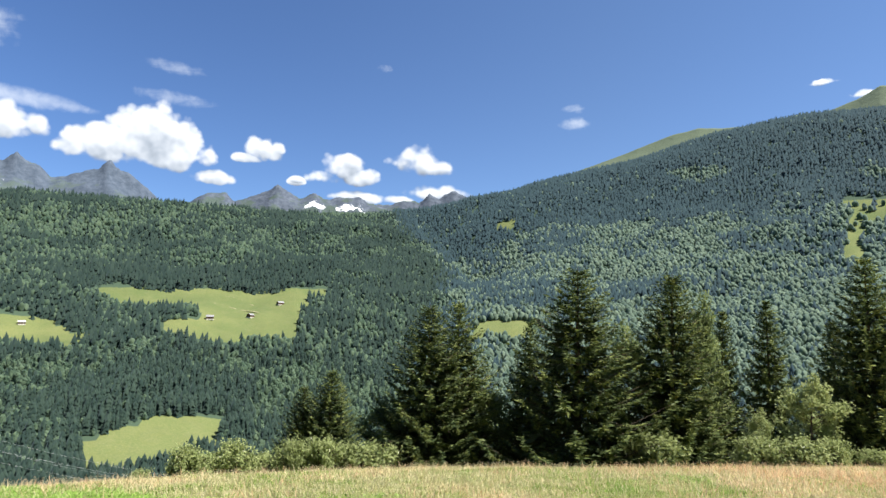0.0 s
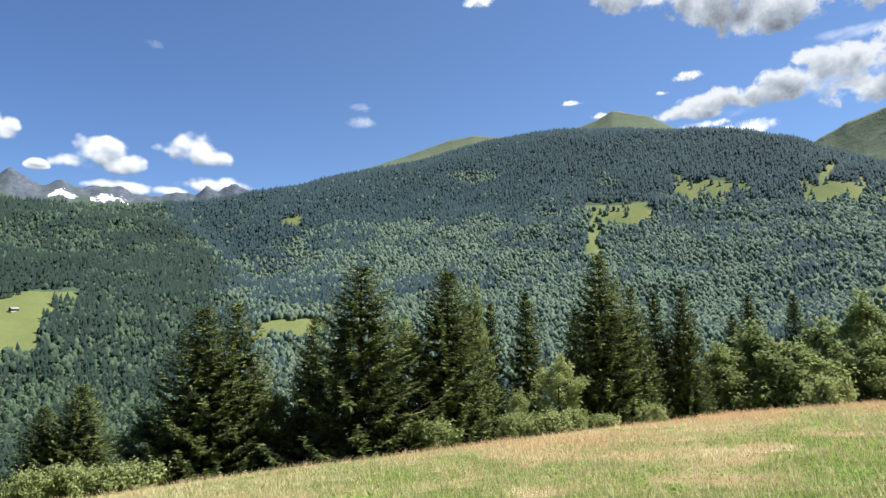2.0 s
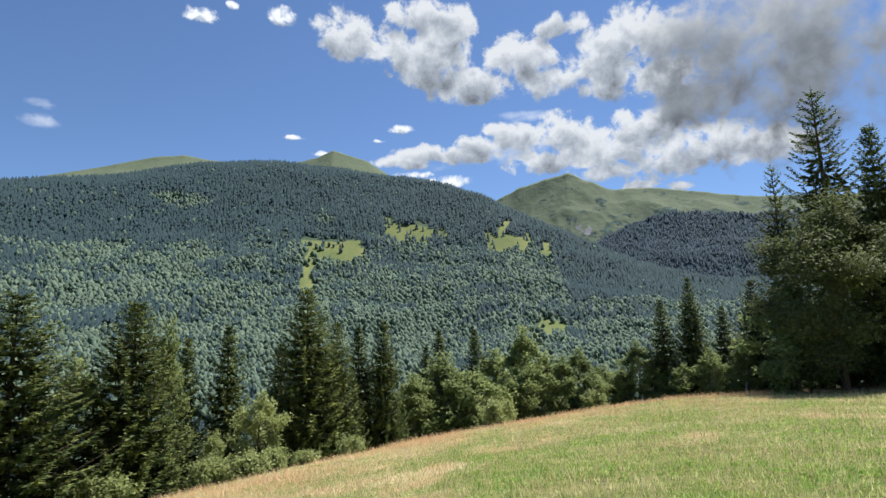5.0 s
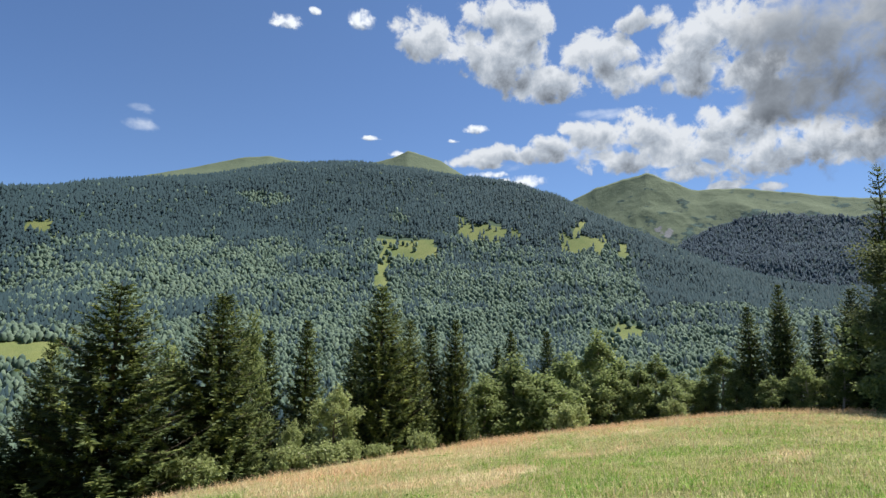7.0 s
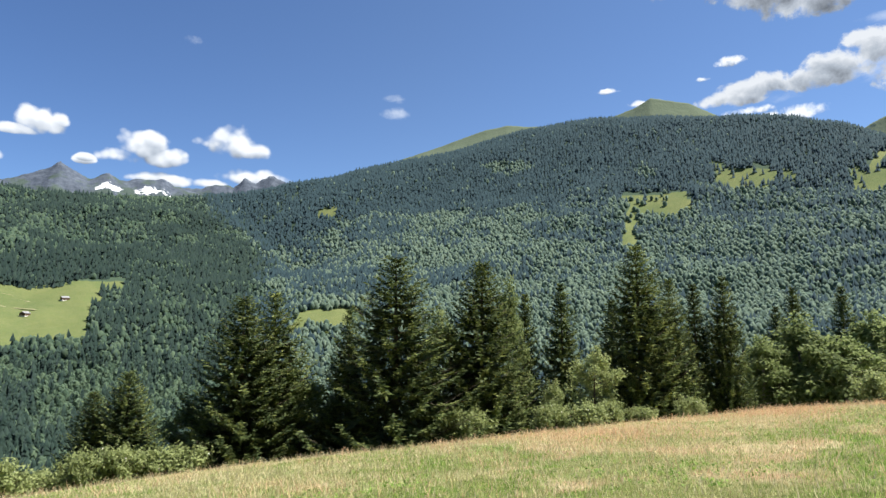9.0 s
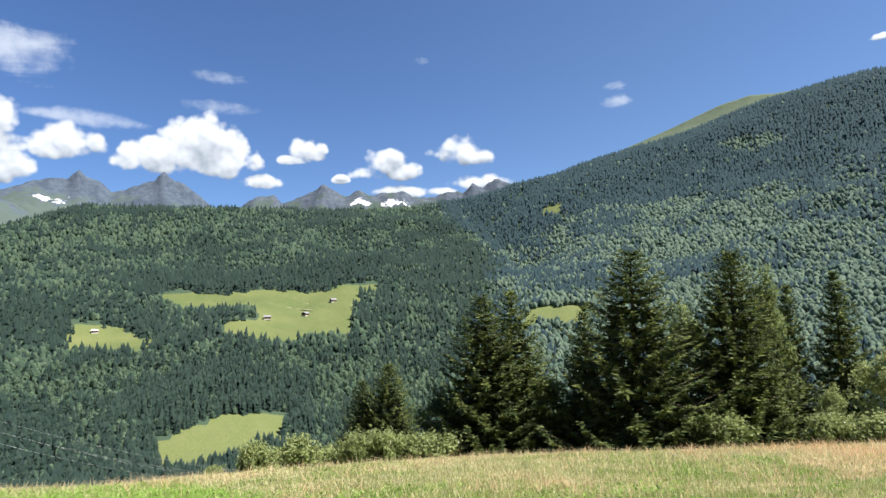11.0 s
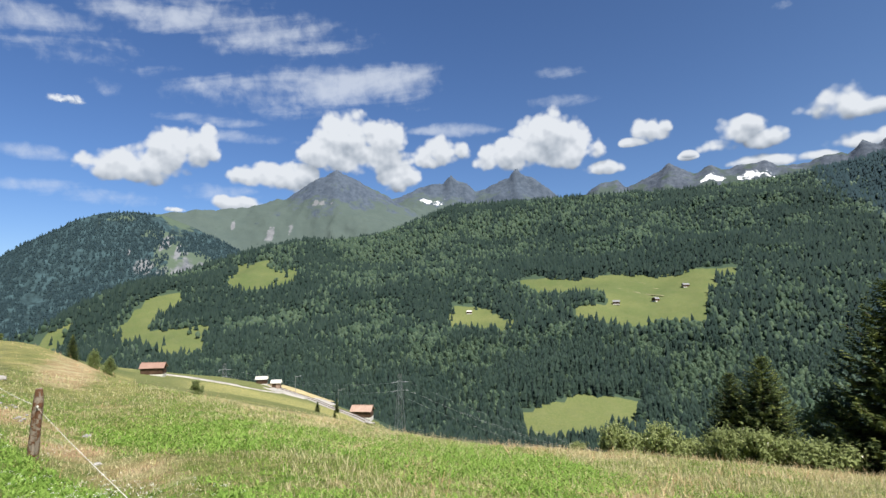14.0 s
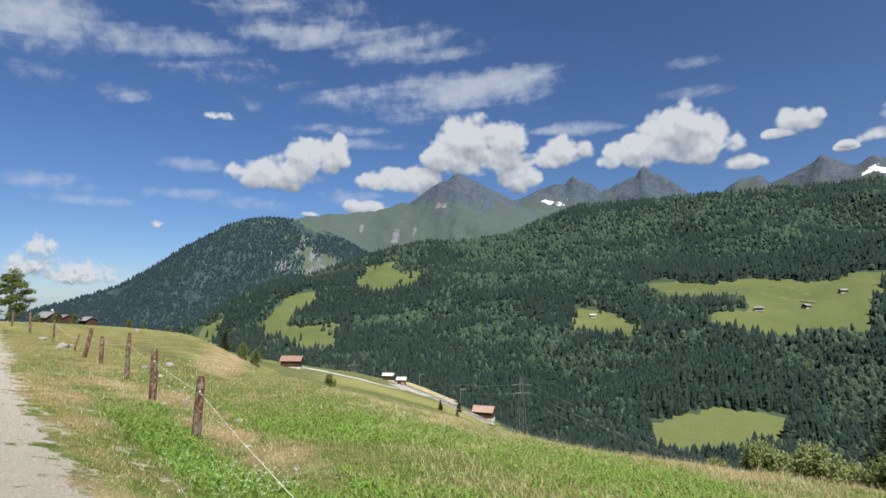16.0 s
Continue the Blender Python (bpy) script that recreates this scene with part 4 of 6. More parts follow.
def soften(me, n, rng, rough=0.22):
    """Leafy crowns scatter light: their shading follows the crown's outline, roughened by the sprays."""
    n = n / np.linalg.norm(n, axis=1)[:, None] + rng.normal(0, rough, n.shape)
    n /= np.linalg.norm(n, axis=1)[:, None]
    me.normals_split_custom_set_from_vertices(n.tolist())


def grow_woods():
    rng = np.random.default_rng(11)
    pyr = random.Random(5)
    A, R = [], []
    r = 285.0
    while r < 2300:
        s = 3.9 + 0.0023 * r
        n = int(radians(186) * r / s)
        az = -94 + 186 * (np.arange(n) + rng.uniform(0, 1, n)) / n
        A.append(az)
        R.append(r + rng.uniform(-0.5, 0.5, n) * s)
        r += s
    az, r = np.concatenate(A), np.concatenate(R)
    x, y = polar(az, r)
    z = ground_z(x, y)
    el = np.degrees(np.arctan2(z + 18 - EYE, r))
    cover = np.maximum(curve(AZ, BROW_EL)(az), np.where((az > 38) & (az < 80), curve(AZ, SHELF_270)(az) - 1.5, -90))
    scrub = np.interp(az, [-60, -50, -38, -30], [0.25, 0.5, 0.5, 0])
    keep = (r > shelf_end(az)) & ((az < 38) | (r > 430)) & (r < CREST(az) * 1.02) & (~is_meadow(az, r) | (((az < -30) | (az > 30)) & (rng.uniform(0, 1, len(az)) < np.where(az > 0, 0.03, 0.07)) & (fbm(x / 40, y / 40, 73) > 0.45))) & (el > cover - 1.0)
    # thin, half-cut slopes and rides between the stands
    open_wood = ((az < -33) & (az > -62) & (el > 8.0) & (el < 12.5) & (fbm(x / 90, y / 90, 71) > 0.50))
    keep &= ~((az > 72) & (rng.uniform(0, 1, len(az)) > 0.12))
    keep &= ~(open_wood & (rng.uniform(0, 1, len(az)) < 0.35))
    keep &= ~((fbm(x / 45, y / 45, 72) > 0.70) & (rng.uniform(0, 1, len(az)) < 0.5))
    az, r, x, y, z, el = (q[keep] for q in (az, r, x, y, z, el))
    stand = fbm(x / 150, y / 150, 81, 3) * 0.50 + vnoise(x / 45, y / 45, 82) * 0.30 + vnoise(x / 17, y / 17, 86) * 0.20
    rag = (fbm(x / 60, y / 60, 83, 3) - 0.5) * 3.0
    # the big mountain: spruce on the upper slopes and in the ravine, lighter mixed woods below
    rise = np.interp(az, [-70, -61.5, -59.2, -55, -44, -36, -33, -31, -28, -24, -10, 2], [4.6, 5.0, 10.0, 10.4, 11.0, 11.3, 11.4, 11.3, 11.2, 10.5, 9.6, 9.0])
    below = smooth((rise - el + rag) / 0.7 + 0.5)
    patch = np.exp(-((az + 24.2) / 3.4) ** 2 - ((el - 14.4) / 0.9) ** 2) + 0.8 * np.exp(-((az + 36.5) / 2.2) ** 2 - ((el - 13.2) / 0.8) ** 2)
    below = np.maximum(below, smooth((patch + rag * 0.12 - 0.40) / 0.2))
    leafy_high = 0.03 + below * np.clip(np.interp(az, [-78, -57, -20, -10], [0.90, 0.90, 0.84, 0.72]) + (stand - 0.5) * 3.4, 0.12, 0.93)
    ravine = el > 6.0 + np.maximum(0.80 * (az + 0.7), 0.50 * (-0.7 - az)) + 0.5 * rag
    leafy_high = np.where(ravine & (az > -16) & (az < 6), 0.05, leafy_high)
    # the near hill: broadleaf woods above, spruce stands lower down and round the meadows
    leafy_low = np.interp(az, [5, 14, 26, 34, 45, 60], [0.34, 0.36, 0.42, 0.50, 0.50, 0.42]) + 0.26 * smooth((el - 2.5) / 2.5) - 0.10 * smooth((-4 - el) / 3) + (stand - 0.5) * 3.6
    leafy_low = np.clip(leafy_low, 0.06, 0.93)
    leafy_low = np.where((az > 11) & (az < 32) & (r > 1085) & (r < 1190 + 50 * vnoise(x / 30, y / 30, 85)), 0.05, leafy_low)
    leafy_low = np.where((az > 3) & (az < 13) & (el < 3.5) & (el > -4), 0.10 + 0.65 * (vnoise(x / 24, y / 24, 87) * 0.6 + vnoise(x / 60, y / 60, 88) * 0.4 > 0.52), leafy_low)
    leafy_low = np.where((az > 17) & (az < 33) & (r > 470) & (r < 760), leafy_low * 0.25, leafy_low)
    nose = np.interp(el, [-6, 2, 6, 10], [3.0, 0.0, -0.7, 5.0])
    leafy = np.where(az < nose, leafy_high, leafy_low)
    broad = rng.uniform(0, 1, len(az)) < leafy
    cs, cs_near = [conifer_shape(pyr, 2, 6) for _ in range(6)], [conifer_shape(pyr, 5, 8) for _ in range(6)]
    bs, bs_near = [broadleaf_shape(pyr, 6) for _ in range(8)], [leafy_shape(pyr) for _ in range(8)]
    near = r < 820
    high = az + rng.normal(0, 0.7, len(az)) < nose
    low = "wooded hill across the valley"
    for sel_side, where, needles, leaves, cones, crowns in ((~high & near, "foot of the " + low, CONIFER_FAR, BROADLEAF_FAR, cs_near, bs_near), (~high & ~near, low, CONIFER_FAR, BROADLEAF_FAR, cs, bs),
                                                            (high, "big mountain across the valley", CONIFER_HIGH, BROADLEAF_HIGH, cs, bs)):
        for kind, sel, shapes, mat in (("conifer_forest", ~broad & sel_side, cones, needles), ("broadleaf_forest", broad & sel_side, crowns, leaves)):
            n = int(sel.sum())
            if kind == "conifer_forest":
                h = rng.uniform(15, 23, n) + rng.uniform(0, 5, n) * (rng.uniform(0, 1, n) < 0.4)
                w = h * np.where(high[sel], 1.18, 1.06) * rng.uniform(0.36, 0.48, n)
            else:
                h = rng.uniform(8, 15, n) * np.where(high[sel], 1.18, 1.0)
                w = h * rng.uniform(0.62, 0.86, n)
            grow = 0.80 + 0.22 * smooth((r[sel] - 600) / 1200)
            v, f, way = woodland(shapes, x[sel], y[sel], z[sel] - 0.8, h * grow, w * grow, rng)
            me = mesh_of(kind, v, f, [mat], smooth_on=True)
            soften(me, way, rng, 0.14 if kind[0] == "c" else 0.25)
            tagged(new(kind, me), ("dense dark spruce forest on the " if kind[0] == "c" else "lighter green broadleaf woods on the ") + where, "forest", kind="stuff")


grow_woods()


def clothe(mountains, count, seed):
    """Small conifers on the far wooded mountains."""
    rng, pyr = np.random.default_rng(seed), random.Random(seed)
    shapes = [conifer_shape(pyr, 2, 5) for _ in range(4)]
    for name in mountains:
        x, y, z, wooded, t = LAND[name]
        ok = np.argwhere((wooded > 0.45) & (t < 0.02) & (t > -0.97))
        ok = ok[(ok[:, 0] > 0) & (ok[:, 1] > 0)]
        pick = ok[rng.integers(0, len(ok), count)]
        f0, f1 = rng.uniform(0, 1, count), rng.uniform(0, 1, count)
        place = []
        for q in (x, y, z):
            a, b = q[pick[:, 0], pick[:, 1]], q[pick[:, 0] - 1, pick[:, 1]]
            c, d = q[pick[:, 0], pick[:, 1] - 1], q[pick[:, 0] - 1, pick[:, 1] - 1]
            place.append((a * f0 + b * (1 - f0)) * f1 + (c * f0 + d * (1 - f0)) * (1 - f1))
        px, py, pz = place
        keep = fbm(px / 170, py / 170, seed + 4) < 0.60
        px, py, pz = px[keep], py[keep], pz[keep]
        h = rng.uniform(10, 17, len(px))
        v, f, way = woodland(shapes, px, py, pz - 1, h, h * rng.uniform(0.55, 0.75, len(px)), rng)
        me = mesh_of("mountain_forest", v, f, [CONIFER_HAZE if name == "wooded_spur" else CONIFER_HIGH], smooth_on=True)
        soften(me, way, rng)
        tagged(new("mountain_forest", me), "dark conifer forest covering a far mountain side", "forest", kind="stuff")


clothe(("wooded_mountain", "wooded_spur"), 19000, 17)


# ---- near trees ----
def tube(path, radii, sides=6):
    """Tapered tube along a path; vertices and quads."""
    v, f = [], []
    for i, p in enumerate(path):
        d = (Vector(path[min(i + 1, len(path) - 1)]) - Vector(path[max(i - 1, 0)])).normalized()
        u = d.cross(Vector((0.31, 0.17, 0.93))).normalized() if abs(d.z) < 0.95 else Vector((1, 0, 0))
        w = d.cross(u)
        for k in range(sides):
            a = 2 * math.pi * k / sides
            v.append(tuple(Vector(p) + (u * math.cos(a) + w * math.sin(a)) * radii[i]))
    for i in range(len(path) - 1):
        for k in range(sides):
            f.append((i * sides + k, i * sides + (k + 1) % sides, (i + 1) * sides + (k + 1) % sides, (i + 1) * sides + k))
    return v, f


def join(pieces):
    v, f = [], []
    for pv, pf in pieces:
        f += [tuple(i + len(v) for i in q) for q in pf]
        v += list(pv)
    return np.array(v), np.array(f)


def blades(p, d, n, length, width):
    """Rhombic sprays: from p along unit d, with flat normal n."""
    s = np.cross(d, n)
    s /= np.linalg.norm(s, axis=1)[:, None] + 1e-9
    L, W = length[:, None], width[:, None]
    v = np.stack([p, p + d * L * 0.45 + s * W * 0.5, p + d * L, p + d * L * 0.45 - s * W * 0.5], 1)
    return v.reshape(-1, 3), np.arange(len(p) * 4).reshape(-1, 4)


def unit(v):
    return v / (np.linalg.norm(v, axis=1)[:, None] + 1e-9)


def spruce(seed, height=10.0, radius=2.3, dense=1.0, ragged=0.2, clear=0.03, label=""):
    rng = np.random.default_rng(seed)
    tree = new("spruce_tree")
    lean = rng.uniform(-0.12, 0.12, 2)
    path = [(lean[0] * t * t, lean[1] * t * t, height * t) for t in np.linspace(-0.03, 1, 9)]
    tv, tf = tube(path, [0.017 * height * (1 - t) ** 0.9 + 0.008 for t in np.linspace(0, 1, 9)], 7)
    P, D, N, L, W = [], [], [], [], []
    limbs = []
    z = clear * height
    while z < height * 0.985:
        t = z / height
        reach = radius * (1 - t) ** 0.74 * (0.86 + 0.14 * min(1, t / 0.1))
        n = max(6, int(round((11 if t < 0.7 else 8) * dense)))
        off = rng.uniform(0, 6.28)
        for k in range(n):
            a = off + 6.283 * (k + rng.uniform(-0.3, 0.3)) / n
            ln = max(0.12, reach * rng.uniform(1 - ragged * 1.6, 1 + ragged * 0.6))
            out = np.array([math.cos(a), math.sin(a), 0])
            rise = np.interp(t, [0, 0.4, 0.8, 1], [-0.16, -0.04, 0.14, 0.7]) + rng.uniform(-0.10, 0.10)
            m = max(5, int(ln * 11.5))
            s = (np.arange(m) + 0.5) / m
            drop = rise * s - 0.30 * np.sin(s * math.pi * 0.95) * (1 - t) + 0.26 * s ** 3
            z0 = z + rng.uniform(-0.06, 0.06) * height * 0.1
            c = np.array([lean[0] * t * t, lean[1] * t * t, z0]) + out[None] * (s * ln)[:, None] + np.stack([0 * s, 0 * s, drop * ln], -1)
            if ln > 0.9 and k % 2 == 0:
                limbs.append(tube([tuple(c[0]), tuple(c[m // 2]), tuple(c[-1])], [0.022, 0.014, 0.005], 3))
            side = np.array([-out[1], out[0], 0])
            fan = np.sin(np.clip(s * 0.8 + 0.2, 0, 1) * math.pi) ** 0.6
            for sg in (-1, 1, 0, 2):
                sel = slice(None) if abs(sg) == 1 else slice(m // 4, None)
                cc, ss, ff = c[sel], s[sel], fan[sel]
                q = len(cc)
                if sg == 2:     # twigs that hang from the bough
                    dd = rng.normal(0, 0.35, (q, 3))
                    dd[:, 2] = -1.0
                else:
                    dd = out[None] * rng.uniform(0.5, 1.0, (q, 1)) + side[None] * sg * rng.uniform(0.6, 1.1, (q, 1))
                    dd[:, 2] += rng.uniform(-0.40, 0.05, q) + 0.35 * ss
                P.append(cc + rng.normal(0, 0.025, (q, 3)))
                D.append(unit(dd))
                N.append((np.tile([[0.0, 0.0, 1.0]], (q, 1)) if sg != 2 else np.tile(out[None], (q, 1))) + rng.normal(0, 0.42, (q, 3)))
                L.append((0.15 + 0.34 * ff * ln / radius) * rng.uniform(0.7, 1.3, q) * (0.7 if sg == 2 else 1))
                W.append(rng.uniform(0.06, 0.12, q) * (1.2 - 0.3 * t))
        z += 0.40 * (height / 10) * rng.uniform(0.75, 1.25) * (1.0 if t < 0.7 else 0.7)
    v, f = blades(np.vstack(P), np.vstack(D), np.vstack(N), np.concatenate(L), np.concatenate(W))
    part("trunk", mesh_of("trunk", *join([(tv, tf)] + limbs), [BARK], smooth_on=True), tree)
    # filler twigs close to the stem, coloured dark to stand in for crown shade
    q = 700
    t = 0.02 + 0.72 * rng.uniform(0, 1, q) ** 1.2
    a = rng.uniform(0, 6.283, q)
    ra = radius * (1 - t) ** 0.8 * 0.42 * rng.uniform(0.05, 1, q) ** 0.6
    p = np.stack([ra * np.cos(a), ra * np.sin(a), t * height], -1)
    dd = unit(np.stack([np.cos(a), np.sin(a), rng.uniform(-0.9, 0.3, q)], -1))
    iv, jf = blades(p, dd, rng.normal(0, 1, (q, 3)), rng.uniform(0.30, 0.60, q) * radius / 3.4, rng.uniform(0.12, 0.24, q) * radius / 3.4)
    part("inner_crown", mesh_of("inner_crown", iv, jf, [SHADE_NEEDLE]), tree, "inner boughs coloured dark for crown shade")
    part("crown", mesh_of("crown", v, f, [NEEDLE]), tree)
    return tagged(tree, label or "tall dark green spruce with drooping boughs at the meadow edge", "spruce", "spruces along the meadow edge")


def broadleaf(seed, height=7.0, width=4.5, leaves=5200, size=0.17, low=0.12, bark=None, name="broadleaf_tree", mat=None, stems=1, label="", category="tree", group="broadleaf trees along the meadow edge"):
    rng = np.random.default_rng(seed)
    tree = new(name)
    limbs, centres = [], []
    for s in range(stems):
        bx, by = (rng.uniform(-0.25, 0.25, 2) * width * 0.5) if stems > 1 else (0, 0)
        tip = np.array([bx * 1.6 + rng.uniform(-0.06, 0.06) * height, by * 1.6 + rng.uniform(-0.06, 0.06) * height, height * rng.uniform(0.86, 0.94)])
        foot = np.array([bx * 0.4, by * 0.4, -0.25])
        bend = rng.uniform(-0.05, 0.05, 3) * height * 0.6
        tr = lambda t: foot + (tip - foot) * t + bend * math.sin(t * 3.14)
        ts = np.linspace(0, 1, 8)
        limbs.append(tube([tuple(tr(t)) for t in ts], [0.016 * height * (1 - t) / stems ** 0.4 + 0.012 for t in ts], 6))
        count = int(30 / stems) + 6
        for i in range(count):
            t = low + (0.97 - low) * (i + rng.uniform(0, 1)) / count
            a = rng.uniform(0, 6.283)
            prof = math.sin(math.pi * min(1, 0.14 + 0.86 * (t - low) / (1 - low)) ** 0.85) ** 0.75
            ln = width * 0.5 * prof * rng.uniform(0.45, 1.05) / (1 if stems == 1 else 1.2)
            p0 = tr(t * 0.92)
            p1 = p0 + np.array([math.cos(a) * ln, math.sin(a) * ln, ln * rng.uniform(0.15, 0.65)])
            pm = (p0 + p1) / 2 + np.array([0, 0, -0.05 * ln])
            limbs.append(tube([tuple(p0), tuple(pm), tuple(p1)], [0.006 * height * (1 - t) + 0.012, 0.014, 0.006], 4))
            centres += [p1, pm * 0.4 + p1 * 0.6]
        centres.append(tip)
    c = np.array(centres)
    n = int(leaves * 1.5)
    k = rng.integers(0, len(c), n)
    spread = rng.normal(0, 1, (n, 3))
    spread = unit(spread) * (rng.uniform(0, 1, (n, 1)) ** 0.5)
    p = c[k] + spread * np.array([0.155, 0.155, 0.13]) * width * rng.uniform(0.6, 1.05, (len(c), 1))[k]
    p[:, 2] = np.maximum(p[:, 2], 0.05)
    d = unit(spread * 0.6 + rng.normal(0, 0.6, (n, 3)) + np.array([0, 0, -0.35]))
    v, f = blades(p, d, rng.normal(0, 0.5, (n, 3)) + np.array([0, 0, 1]) + spread * 1.2, rng.uniform(0.7, 1.4, n) * size, rng.uniform(0.55, 0.85, n) * size)
    part("trunk" if category != "bush" else "stem", mesh_of("trunk", *join(limbs), [bark or BARK], smooth_on=True), tree)
    part("crown" if category != "bush" else "foliage", mesh_of("crown", v, f, [mat or LEAF]), tree)
    if category == "bush":
        q = rng.integers(0, n, 60)
        v, f = blades(p[q] + spread[q] * 0.06, unit(rng.normal(0, 1, (60, 3))), rng.normal(0, 1, (60, 3)), np.full(60, 0.07), np.full(60, 0.06))
        part("blossom", mesh_of("blossom", v, f, [BLOSSOM]), tree, "cream-white blossom")
    return tagged(tree, label or "light green broadleaf tree at the meadow edge", category, group)


BLOSSOM = plain_mat("cream_blossom", (0.60, 0.58, 0.45), (0.78, 0.76, 0.64), 40, 0.8, 0.001)


def plant(thing, az, r, top_el, own_height, spread=1.0, turn=None, sink=0.0, first=False, label=""):
    """Stands a copy so that its tip reaches the given elevation from the stand."""
    x, y, z = spot(az, r)
    h = EYE + r * math.tan(radians(top_el)) - z
    k = h / own_height
    m = pose(x, y, z - sink, 0, 0, turn if turn is not None else (az * 37) % 360) @ Matrix.Diagonal((k * spread, k * spread, k, 1))
    ob = thing if first else copy_thing(thing, m)
    ob.matrix_basis = m
    return tagged(ob, label)


PLACED = set()


def set_out(protos, spots):
    for which, az, r, el, spread, label in spots:
        ob, h = protos[which]
        if label and len(label.split()) < 5:
            label += " at the meadow edge"
        plant(ob, az, r, el, h, spread, first=which not in PLACED, label=label)
        PLACED.add(which)


SPRUCES = {
    "full": (spruce(1, 10, 3.7, 1.25, 0.16), 10),
    "ragged": (spruce(2, 10, 3.8, 1.15, 0.28), 10),
    "slim": (spruce(3, 10, 2.6, 1.1, 0.22), 10),
    "dense": (spruce(4, 10, 3.4, 1.3, 0.14), 10),
    "tall": (spruce(6, 17, 4.2, 0.9, 0.32, 0.05), 17),
}
set_out(SPRUCES, [
    ("full", 0.9, 28, 1.5, 1.3, "dense dark spruce, one of a close pair"), ("ragged", -1.9, 29.5, 1.9, 1.05, "dark spruce, one of a close pair"),
    ("full", 10.0, 27, -5.0, 1.25, "small young spruce among bushes"), ("full", 12.4, 27.5, -6.5, 1.2, "small young spruce among bushes"),
    ("ragged", -13.1, 27.5, 5.45, 1.35, "big spruce with wide lit boughs"), ("dense", -8.6, 30, 0.2, 0.8, "dark spruce half hidden behind a bigger one"),
    ("full", -21.3, 29.5, 5.0, 1.12, "tall pale-tipped spruce"), ("slim", -25.4, 35, 1.6, 0.85, "slim young spruce"), ("slim", -29.0, 35, 2.6, 0.95, "slim dark spruce with level boughs"),
    ("dense", -36.0, 33, 6.2, 1.05, "very dark dense spruce"), ("dense", -38.6, 34.5, 3.0, 0.8, "dark spruce beside a taller one"), ("slim", -33.6, 36, 1.0, 0.9, "slim dark spruce"),
    ("slim", -40.8, 37, 2.4, 0.9, "dark pointed spruce"), ("dense", -43.1, 37, 3.1, 0.72, "dark pointed spruce"), ("slim", -47.0, 44, 0.4, 0.9, "small dark spruce behind leafy trees"),
    ("slim", -48.4, 46, 2.0, 0.9, "slim spruce tip over leafy trees"), ("slim", -51.9, 50, 2.0, 0.9, "slim spruce tip over leafy trees"),
])
set_out(SPRUCES, [
    ("slim", -69.2, 44, 4.2, 1.05, "dark spruce among birches"), ("dense", -71.6, 45, 6.1, 0.65, "dark spruce among birches"), ("slim", -74.2, 47, 3.4, 1.0, "dark spruce among birches"),
    ("ragged", -76.6, 44, 5.6, 0.8, "spruce beside a tall leafy tree"),
    ("dense", 70.3, 85, -2.8, 0.8, "small dark spruce behind the mown slope"), ("slim", 50.1, 128, -9.6, 1.3, "small dark spruce beside the railway"), ("slim", 48.5, 124, -10.5, 1.3, "small dark spruce beside the railway"), ("slim", 48.3, 180, -9.4, 0.9, "small dark spruce beside the railway"),
    ("tall", -79.3, 46, 15.4, 0.75, "tall ragged spruce with thin top"), ("tall", -83.0, 43, 21.0, 1.0, "very tall ragged dark spruce"), ("dense", -86.5, 41, 17.0, 0.7, "tall dark spruce at the corner of the wood"), ("tall", -89.5, 42, 15.0, 0.9, "tall dark spruce"),
])
LEAFY = {
    "birch": (broadleaf(11, 7, 3.4, 6000, 0.16, 0.10, BIRCH_BARK, label="light green birch with pale stem"), 7),
    "alder": (broadleaf(12, 6, 4.4, 6000, 0.18, 0.06, label="round grey-green alder at the meadow edge"), 6),
    "big": (broadleaf(13, 12, 7.5, 27000, 0.14, 0.06, mat=BIG_LEAF, label="large sunlit leafy tree beside the wood"), 12),
    "willow": (broadleaf(15, 6, 4.0, 6500, 0.15, 0.05, mat=BUSH_LEAF, label="pale green leafy tree with silvery foliage"), 6),
    "sapling": (broadleaf(14, 4, 2.6, 3200, 0.14, 0.06, BIRCH_BARK, label="young leafy sapling among the spruces"), 4),
}
